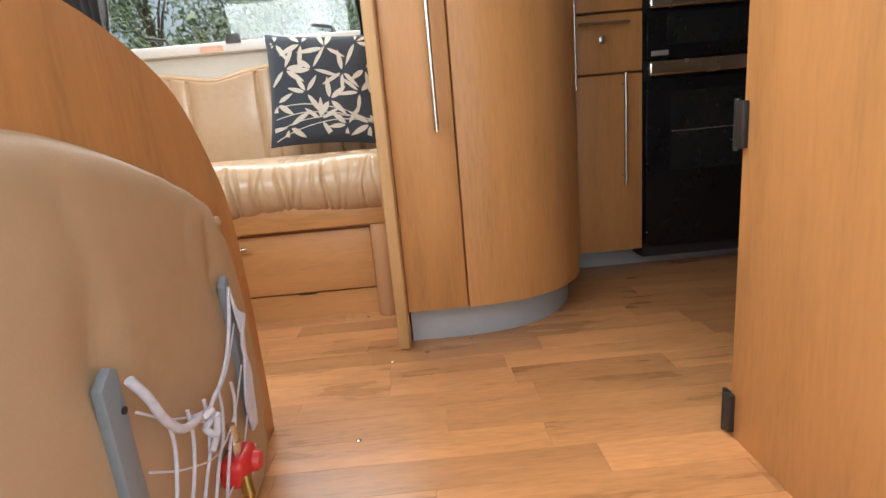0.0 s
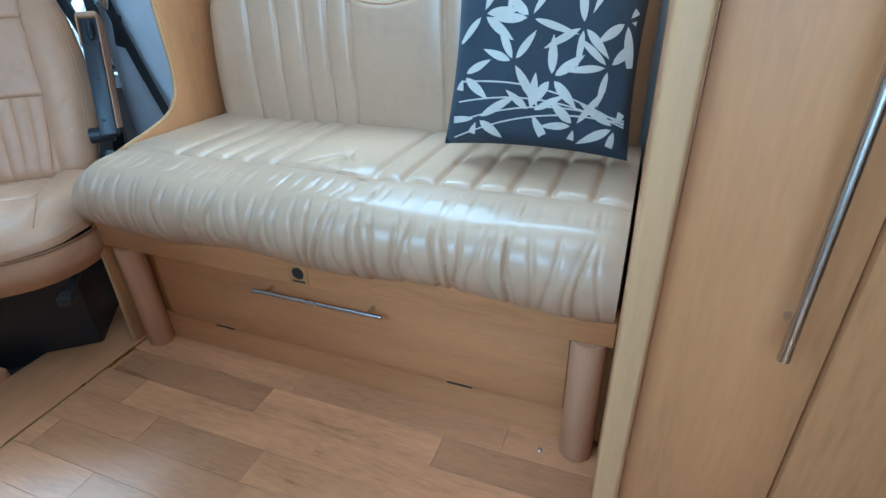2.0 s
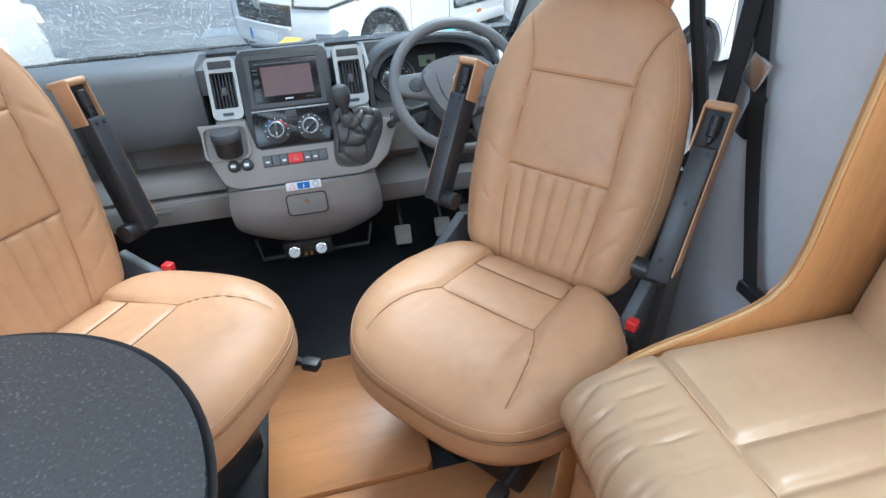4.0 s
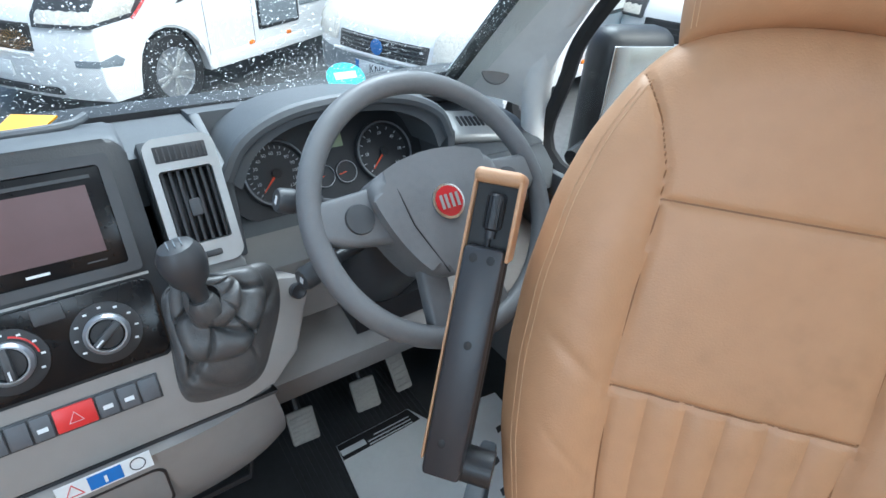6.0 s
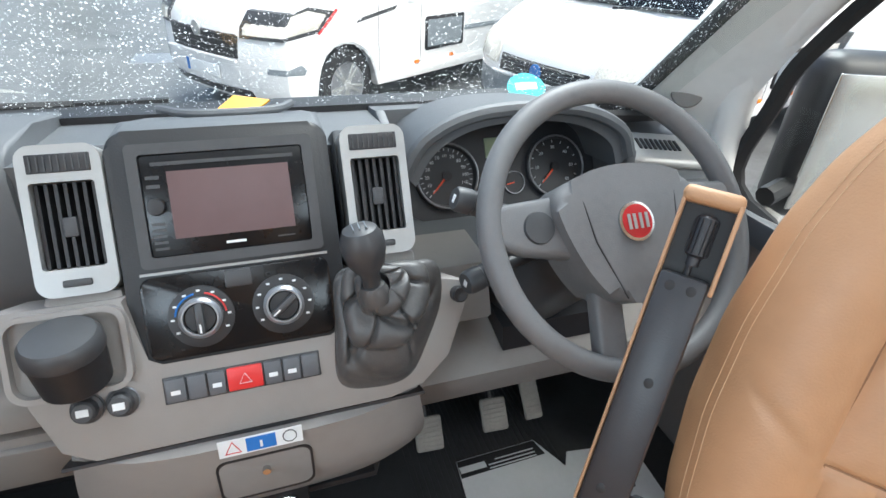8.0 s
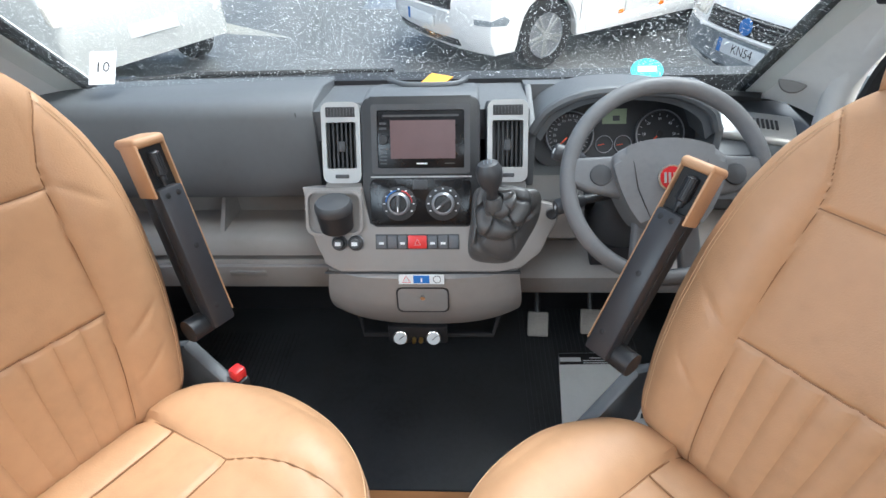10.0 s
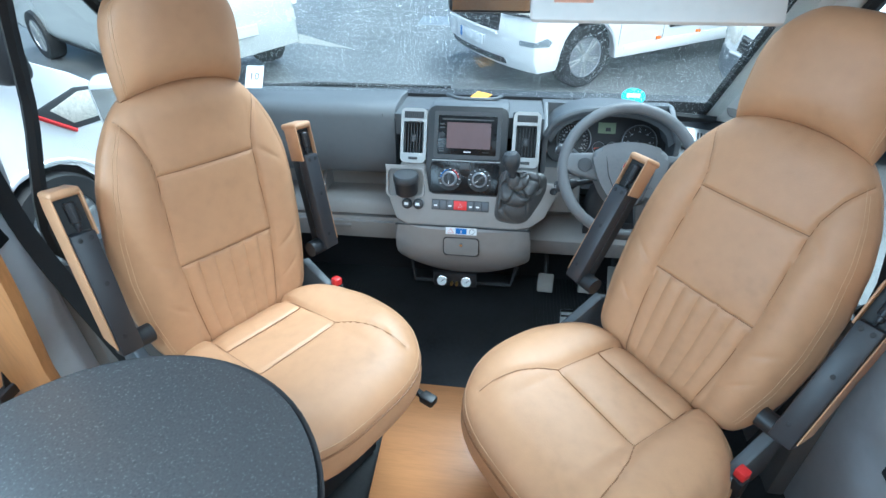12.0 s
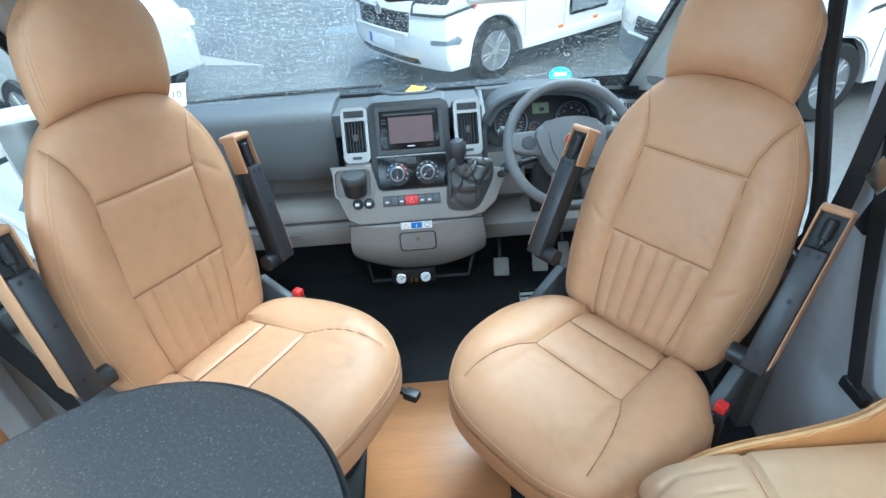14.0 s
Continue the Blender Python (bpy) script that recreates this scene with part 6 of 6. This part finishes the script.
def pedals():
    for name, x, y, z, w, h, rz in (("clutch_pedal", 0.335, 2.405, 0.115, 0.030, 0.036, -4), ("brake_pedal", 0.487, 2.41, 0.120, 0.030, 0.036, -4), ("accelerator_pedal", 0.590, 2.44, 0.12, 0.022, 0.055, 0)):
        p = thing(name, (x, y, z), "worn grey rubber-faced pedal", "pedal", group="pedals")
        m = pose(x, y, z, 48, 0, rz)
        part("pad", turned(box(-w, w, -h, h, -0.006, 0.006, 0.006), m), PEDAL, p)
        for i in range(7):
            part("tread", turned(box(-w * 0.85, w * 0.85, -h * 0.8 + i * h * 0.26, -h * 0.8 + i * h * 0.26 + 0.004, 0.006, 0.009), m), PEDAL, p, smooth=False)
        part("arm", tube([(x, y + 0.008, z), (x, y + 0.09, z + 0.09), (x, y + 0.17, z + 0.26)], 0.009, 8), BLACK, p)
    sheet_ = thing("paper_floor_cover", (0.55, 2.2, -0.028), "white waxed paper floor cover with punched holes on the driver's mat", "floor cover")
    m = pose(0.50, 2.24, -0.024, 0, 0, -3)
    part("paper", turned(prism([(-0.10, 0.17), (0.10, 0.185), (0.145, 0.10), (0.165, 0.135), (0.33, 0.12), (0.33, -0.30), (-0.12, -0.30)], "z", 0, 0.003), m), PAPER, sheet_)
    part("printed_band", turned(prism([(-0.10, 0.125), (-0.10, 0.168), (0.098, 0.183), (0.112, 0.142)], "z", 0.003, 0.0042), m), BLACK, sheet_, "black printed band")
    for i, (a, b) in enumerate(((0.012, 0.150), (0.012, 0.140), (0.012, 0.131))):
        part("print_bar", turned(box(-0.02 if i else 0.0, 0.10, b - 0.002, b + 0.001, 0.0042, 0.005), m @ pose(0, 0.006, 0, 0, 0, 4)), PAPER, sheet_)
    part("maker_bar", turned(box(-0.088, -0.025, 0.142, 0.158, 0.0042, 0.005), m @ pose(0, 0.0, 0, 0, 0, 4)), PAPER, sheet_)
    for x, y in ((0.13, 0.02), (0.10, -0.05), (0.06, -0.12), (0.20, -0.06), (0.17, -0.13), (0.26, 0.01), (0.24, -0.15)):
        part("punched_hole", turned(prism([(x, y), (x + 0.016, y + 0.004), (x + 0.02, y + 0.018), (x + 0.004, y + 0.016)], "z", 0.003, 0.0042), m), MAT, sheet_)


# ---- outside ----


def wheel_of(parent, x, y, r, side, dark=True):
    """A road wheel: tyre and rim with spokes. side: 1 faces +y."""
    m = pose(x, y, r, -90 * side, 0, 0)
    t = part("tyre", lathe([(r * 0.62, -0.10), (r * 0.95, -0.10), (r, -0.07), (r, 0.07), (r * 0.95, 0.10), (r * 0.66, 0.10), (r * 0.62, 0.06)], 36, m), RUBBER, parent)
    part("rim", lathe([(r * 0.66, 0.085), (r * 0.64, 0.10), (r * 0.60, 0.06), (r * 0.50, 0.03)], 36, m), SILVER2, t)
    for i in range(5):
        for o in (-9, 9):
            part("spoke", turned(box(-0.014, 0.014, 0.02, r * 0.63, 0.07, 0.095, 0.006), m @ pose(0, 0, 0, 0, 0, 72 * i + o)), SILVER, t)
    part("hub_cap", lathe([(0.05, 0.07), (0.05, 0.10), (0.03, 0.108)], 16, m), SILVER, t)


def arch(cx, r, n=10):
    return [(cx + r * math.cos(math.pi * k / n), 0.30 + r * math.sin(math.pi * k / n)) for k in range(n + 1)]


def loft(points, y0, y1, slices=10, bulge=0.22):
    """A body with the side outline points (x, z), whose nose draws back towards both flanks."""
    bm = bmesh.new()
    n = len(points)
    rings = []
    for k in range(slices + 1):
        y = y0 + (y1 - y0) * k / slices
        b = bulge * abs(y / 0.98) ** 2.6
        rings.append([bm.verts.new((x - b * min(1.1, max(0, (x - 0.2) / 0.75)), y, z)) for x, z in points])
    for a, b in zip(rings, rings[1:]):
        for i in range(n):
            bm.faces.new((a[i], a[(i + 1) % n], b[(i + 1) % n], b[i]))
    caps = [bm.faces.new(rings[0][::-1]), bm.faces.new(rings[-1])]
    edges = {e for f in caps for e in f.edges}
    bmesh.ops.bevel(bm, geom=list(edges), offset=0.012, segments=2, profile=0.5, affect="EDGES")
    bmesh.ops.recalc_face_normals(bm, faces=bm.faces)
    return bm


def motorhome(label, place, turn, tall, paint, old=False, plate=""):
    """Local frame: x ahead of the front axle, y to its left, z from the ground. old: the lower, blunter nose."""
    v = thing("motorhome" if tall else "van", (0, 0, 0), label, "motorhome" if tall else "van")
    r = 0.335
    roof = 2.75 if tall else 2.35
    nose = 0.97 if old else 0.88
    if old:
        front = [(0.88, 0.22), (nose, 0.34), (nose, 0.62), (0.92, 0.80), (0.80, 0.90), (0.50, 1.02), (0.15, 1.14)]
        lamp = [(0.50, 0.80), (0.62, 0.65), (0.985, 0.64), (0.935, 0.81), (0.80, 0.905)]
        lens = [(0.55, 0.79), (0.65, 0.67), (0.992, 0.66), (0.94, 0.80), (0.80, 0.89)]
        gz0, gz1, base = 0.60, 0.74, 1.14
    else:
        front = [(0.79, 0.24), (nose, 0.38), (nose, 0.66), (0.845, 0.88), (0.75, 1.00), (0.50, 1.14), (0.15, 1.28)]
        lamp = [(0.10, 1.01), (0.32, 0.84), (0.885, 0.80), (0.865, 0.89), (0.76, 1.014), (0.48, 1.06)]
        lens = [(0.20, 0.99), (0.36, 0.87), (0.889, 0.83), (0.869, 0.89), (0.76, 1.00), (0.50, 1.035)]
        gz0, gz1, base = 0.62, 0.82, 1.28
    low = [(-0.45, 0.26)] + arch(0, 0.43)[::-1] + [(0.45, 0.24)]
    side = front + [(-0.62, base + 0.66), (-0.75, base + 0.70), (-0.55, roof - 0.25), (-0.75, roof), (-5.0, roof), (-5.0, 0.32)]
    part("body", loft(side + low, -0.98, 0.98), paint, v)
    part("arch_liner", box(-0.45, 0.45, -0.90, 0.90, 0.25, 0.75), RUBBER, v)
    for s in (1, -1):
        wheel_of(v, 0, 0.90 * s, r, s)
        wheel_of(v, -3.45, 0.90 * s, r, s)
        part("arch_trim", tube([(0.44 * math.cos(math.pi * k / 14), 0.978 * s, 0.30 + 0.44 * math.sin(math.pi * k / 14)) for k in range(15)], 0.016, 6), paint, v)
        head = part("headlight", loft(lamp, min(s * 0.56, s * 0.986), max(s * 0.56, s * 0.986), 5), DARKGREY if not old else LAMPW, v, "dark rimmed headlight" if not old else "clear headlight")
        part("lens", loft(lens, min(s * 0.60, s * 0.989), max(s * 0.60, s * 0.989), 5), LAMPW, head, "clear lens")
        if not old:
            part("red_edge", tube([(0.08, 0.985 * s, 1.02), (0.20, 0.987 * s, 0.92), (0.31, 0.987 * s, 0.832)], 0.012, 6), RED, head, "red strip")
            part("bumper_vent", loft([(0.56, 0.55), (0.62, 0.50), (0.884, 0.52), (0.884, 0.57), (0.66, 0.60)], min(s * 0.80, s * 0.984), max(s * 0.80, s * 0.984), 3), BARGREY, v)
        part("side_window", prism([(-0.10, base - 0.04), (-0.64, base + 0.56), (-1.05, base + 0.56), (-1.05, base - 0.08)], "y", s * 0.975, s * 0.987, 0.004), DARKGLASS, v)
        for x in (-1.06, -1.70, -3.9):
            part("side_lamp", box(x - 0.035, x + 0.035, s * 0.975, s * 0.998, 0.395, 0.430, 0.005), AMBER, v, "amber side lamp")
        win = part("locker_window", prism(rounded(-1.92, -1.20, 0.51, 0.86, 0.03), "y", s * 0.98, s * 0.990, 0.003), BLACK, v, "dark side locker window")
        part("pane", prism(rounded(-1.88, -1.24, 0.545, 0.825, 0.02), "y", s * 0.990, s * 0.993, 0), BARGREY, win)
        for y0 in (-1.12, -0.46):
            part("door_gap", box(y0 - 0.006, y0, s * 0.978, s * 0.983, 0.40, base + 0.5), DARKGREY, v)
        part("handle", box(-1.04, -0.90, s * 0.98, s * 1.0, 1.02, 1.06, 0.01), paint, v)
        mir = part("mirror", box(-0.12, 0.04, s * 1.08, s * 1.28, base - 0.04, base + 0.30, 0.05, 3), BLACK, v)
        part("mirror_arm", tube([(-0.06, s * 0.97, base), (-0.05, s * 1.12, base + 0.04)], 0.03, 8), BLACK, mir)
        part("skirt", box(-4.9, -0.55, s * 0.95, s * 0.992, 0.26, 0.40, 0.02), paint, v)
        part("stripe", prism([(-0.16, 0.885), (-0.70, 0.965), (-0.74, 1.005), (-0.22, 0.925)], "y", s * 0.976, s * 0.984), DARKGREY, v, "dark grey flash")
        part("rubbing_strip", box(-4.9, -1.95, s * 0.976, s * 0.990, 0.66, 0.71, 0.006), BARGREY, v, "grey rubbing strip")
    part("windscreen", prism([(0.09, base + 0.02), (0.13, base + 0.035), (-0.57, base + 0.66), (-0.61, base + 0.63)], "y", -0.84, 0.84), DARKGLASS, v)
    for y in (-0.30, 0.35):
        part("wiper", tube([(0.17, y - 0.30, base + 0.015), (0.14, y, base + 0.045), (0.13, y + 0.35, base + 0.06)], 0.012, 6), BLACK, v)
    grille = part("grille", loft([(nose - 0.12, gz0), (nose + 0.006, gz0), (nose + (0.006 if not old else -0.02), gz1), (nose - 0.12, gz1)], -0.52, 0.52, 8), BLACK, v)
    for i in range(4):
        z = gz0 + 0.025 + (gz1 - gz0 - 0.04) * i / 3
        part("bar", loft([(nose - 0.05, z), (nose + 0.012, z), (nose + 0.012, z + 0.008), (nose - 0.05, z + 0.008)], -0.48, 0.48, 6), DARKGREY, grille)
    part("badge", turned(lathe([(0.065, 0), (0.065, 0.012), (0.04, 0.018), (0.001, 0.018)], 24), pose(nose + 0.006, 0, (gz0 + gz1) / 2 + (0.0 if old else 0.10), 0, 90, 0)), BLUE if old else SILVER, v)
    part("lower_grille", loft([(nose - 0.12, 0.28), (nose - 0.045, 0.28), (nose + 0.004, 0.35), (nose - 0.12, 0.35)], -0.60, 0.60, 8), BLACK, v)
    part("grille_frame", tube([(nose + 0.004, -0.54, gz0 - 0.012), (nose + 0.02, 0, gz0 - 0.012), (nose + 0.004, 0.54, gz0 - 0.012)], 0.014, 8), paint, grille, "pale lower rim")
    if old:
        part("bumper", loft([(0.84, 0.21), (nose + 0.006, 0.33), (nose + 0.008, 0.56), (0.55, 0.57), (0.50, 0.22)], -0.985, 0.985, 10), BARGREY, v, "grey plastic bumper")
    pl = part("number_plate", box(nose + 0.002, nose + 0.014, -0.26, 0.26, 0.42, 0.53, 0.003), PAPER, v, "white number plate")
    part("plate_blue_end", box(nose + 0.014, nose + 0.016, -0.26, -0.215, 0.42, 0.53), BLUE, pl)
    if plate:
        text(plate, 0.10, Matrix.Translation((nose + 0.0145, 0.03, 0.475)) @ Matrix(((0, 0, 1, 0), (1, 0, 0, 0), (0, 1, 0, 0), (0, 0, 0, 1))), BLACK, "plate_text", pl)
    v.matrix_basis = pose(*place, GROUND, 0, 0, turn)
    return v


def car(label, place, turn, paint):
    v = thing("parked_car", (0, 0, 0), label, "car")
    side = [(0.80, 0.30), (0.85, 0.55), (0.74, 0.78), (-0.10, 0.95), (-0.85, 1.42), (-2.3, 1.46), (-3.15, 1.02), (-3.30, 0.80), (-3.30, 0.35), (-2.95, 0.30)]
    side += [(p, q) for p, q in arch(-2.6, 0.37)[::-1]] + [(p, q) for p, q in arch(0, 0.37)[::-1]] + [(0.45, 0.28)]
    part("body", prism(side, "y", -0.86, 0.86, 0.09, 3), paint, v)
    part("arch_liner", box(-2.95, 0.36, -0.78, 0.78, 0.26, 0.62), RUBBER, v)
    part("glasshouse", prism([(-0.28, 0.98), (-0.90, 1.36), (-2.25, 1.40), (-2.95, 1.04)], "y", -0.866, 0.866, 0.02), DARKGLASS, v)
    part("windscreen", prism([(-0.12, 0.97), (-0.86, 1.43), (-0.88, 1.41), (-0.14, 0.95)], "y", -0.70, 0.70), DARKGLASS, v)
    for s in (1, -1):
        wheel_of(v, 0, 0.80 * s, 0.31, s)
        wheel_of(v, -2.6, 0.80 * s, 0.31, s)
        part("tail_lamp", prism([(-3.31, 0.78), (-3.20, 0.80), (-3.20, 0.95), (-3.27, 0.93)], "y", s * 0.80, s * 0.868, 0.01), LAMPW, v, "clear tail lamp")
        part("pillar", prism([(-1.45, 0.97), (-1.50, 1.40), (-1.56, 1.40), (-1.52, 0.97)], "y", s * 0.864, s * 0.872), paint, v)
        part("headlight", prism([(0.55, 0.62), (0.83, 0.60), (0.72, 0.76), (0.45, 0.78)], "y", s * 0.50, s * 0.868, 0.01), LAMPW, v)
    part("number_plate", box(-3.315, -3.30, -0.26, 0.26, 0.55, 0.66), PAPER, v)
    v.matrix_basis = pose(*place, GROUND, 0, 0, turn)
    return v


def tree(place, height, seed):
    rng = random.Random(seed)
    t = thing("tree", (*place, GROUND), "leafy green broadleaf tree beyond the yard", "tree", group="trees beyond the yard")
    x, y = place
    trunk = [tube(spline([(x, y, GROUND), (x + 0.1, y, GROUND + height * 0.3), (x - 0.1, y + 0.1, GROUND + height * 0.75)], 5), lambda s: 0.22 * (1 - 0.75 * s), 8)]
    clumps = []
    for i in range(16):
        a, h = rng.uniform(0, 6.28), rng.uniform(0.22, 0.98)
        r = height * 0.30 * math.sin(3.14 * min(0.95, h * 0.85 + 0.12)) * rng.uniform(0.5, 1.1)
        c = Vector((x + r * math.cos(a), y + r * math.sin(a), GROUND + height * h))
        clumps.append((c, height * rng.uniform(0.09, 0.15)))
        trunk.append(tube([(x, y, GROUND + height * h * 0.6), (x + (c.x - x) * 0.5, y + (c.y - y) * 0.5, GROUND + height * h * 0.85), c], lambda s: 0.07 * (1 - 0.8 * s), 5))
    part("trunk", joined(*trunk), BARK, t)
    verts, faces = [], []
    for c, r in clumps:
        for k in range(420):
            d = Vector((rng.gauss(0, 1), rng.gauss(0, 1), rng.gauss(0, 0.8))).normalized() * r * rng.uniform(0.35, 1.15)
            p = c + d - Vector((x, y, GROUND))
            a = Vector((rng.gauss(0, 1), rng.gauss(0, 1), rng.gauss(0, 1))).normalized()
            b = a.orthogonal().normalized()
            s = rng.uniform(0.06, 0.14)
            n = len(verts)
            verts += [p - a * s, p + b * s * 0.5, p + a * s, p - b * s * 0.5]
            faces.append((n, n + 1, n + 2, n + 3))
    me = bpy.data.meshes.new("crown")
    me.from_pydata(verts, [], faces)
    me.materials.append(LEAF)
    ob = new("crown", me)
    ob.parent = t
    return t


def planks():
    """Laminate strips laid along the vehicle, in random lengths."""
    rng = random.Random(2)
    w, lengths = 0.0845, (0.30, 0.38, 0.46, 0.54, 0.60)
    meshes = {}
    for ln in lengths:
        bm = box(-w / 2 + 0.0002, w / 2 - 0.0002, 0.0002, ln - 0.0002, -0.0058, 0.0, 0)
        top = [e for e in bm.edges if all(v.co.z > -0.001 for v in e.verts)]
        bmesh.ops.bevel(bm, geom=top, offset=0.0004, segments=1, affect="EDGES")
        meshes[ln] = finish("strip", bm, FLOOR, smooth=False)
    i = 0
    x = -0.968
    while x < 0.86:
        y = 1.299
        y += rng.uniform(0, 0.3)
        while y > -1.75:
            ln = rng.choice(lengths)
            y0 = y - ln
            hidden = (x > 0.55 and y0 > -0.55) or (x < -0.40 and y0 > 0.34) or (x < -0.50 and y < -0.66) or (x > 0.28 and y0 > -0.40 and y < 0.02)
            if not hidden and y0 < 1.28:
                if y > 1.299:
                    cut = y - 1.299
                    bm = box(-w / 2 + 0.0004, w / 2 - 0.0004, 0.0005, ln - cut, -0.0058, 0.0, 0)
                    me = finish("strip", bm, FLOOR, smooth=False)
                else:
                    me = meshes[ln]
                ob = new("floor_strip", me)
                ob.location = (x, y0, 0)
                ob.parent = floor
            y = y0
        x += w
    return




def settle(names, m):
    """Bring finished things to their place; nothing sinks below the floor."""
    for ob in [o for o in scene.objects if o.parent is None and o.name in names]:
        base = Matrix.Translation(ob.location)
        for me in {o.data for o in ob.children_recursive if o.data}:
            me.transform(base)
            me.transform(m)
            for v in me.vertices:
                v.co.z = max(v.co.z, 0.0005)
            me.transform(base.inverted())


cab_shell()
belts()
sofa()
wardrobe()
kitchen()
entrance()
settle(("bench_back_board", "storage_net", "gas_adapter"), Matrix(((0.973, 0, 0.029, 0.0140), (0, 1, 0, 0), (0.0125, 0, 0.962, -0.0150), (0, 0, 0, 1))))
settle(("kitchen_unit", "oven"), Matrix.Translation((0, 0.022, -0.050)))
table()
window_offside()
step_plate()
driver = cab_seat("tan leather driver's seat swivelled to face the living area", 19.5)
driver.matrix_basis = pose(0.433, 1.635, 0.012, 0, 0, -51.9)
passenger = cab_seat("tan leather passenger seat swivelled towards the aisle", 6.1)
passenger.matrix_basis = pose(-0.380, 1.644, 0.058, 0.6, 6.5, 62)
dashboard()
steering()
pedals()
motorhome("white coachbuilt motorhome parked across the yard", (0.37, 7.74), -146, True, WHITE)
motorhome("older white motorhome with clear headlights facing the cab", (3.29, 6.10), -163, True, WHITE, True, "KN54")
motorhome("white van parked on the offside", (6.3, 5.1), 195, False, WHITE)
motorhome("white van parked close on the nearside", (-3.40, 3.3), 80, False, WHITE)
car("silver hatchback parked across the yard", (-5.75, 8.2), 150, SILVERCAR)
car("dark blue car parked beyond the sofa window", (6.6, 2.6), 90, BLUECAR)
drain = thing("drain_cover", (-1.1, 10.0, GROUND), "square steel drain cover in the asphalt", "drain cover")
part("cover", box(-1.45, -0.80, 9.7, 10.3, GROUND, GROUND + 0.006), SILVER2, drain)
for i, (x, y, h) in enumerate(((17, -2.6, 8.5), (21, 1.5, 7.5), (16, 4.6, 7.0), (24, -7.5, 10), (19, 9.0, 8.0), (27, 4.5, 6.0), (-30, 10, 9), (6, 38, 9), (-9, 36, 9), (20, 34, 9))):
    tree((x, y), h, 20 + i)
planks()
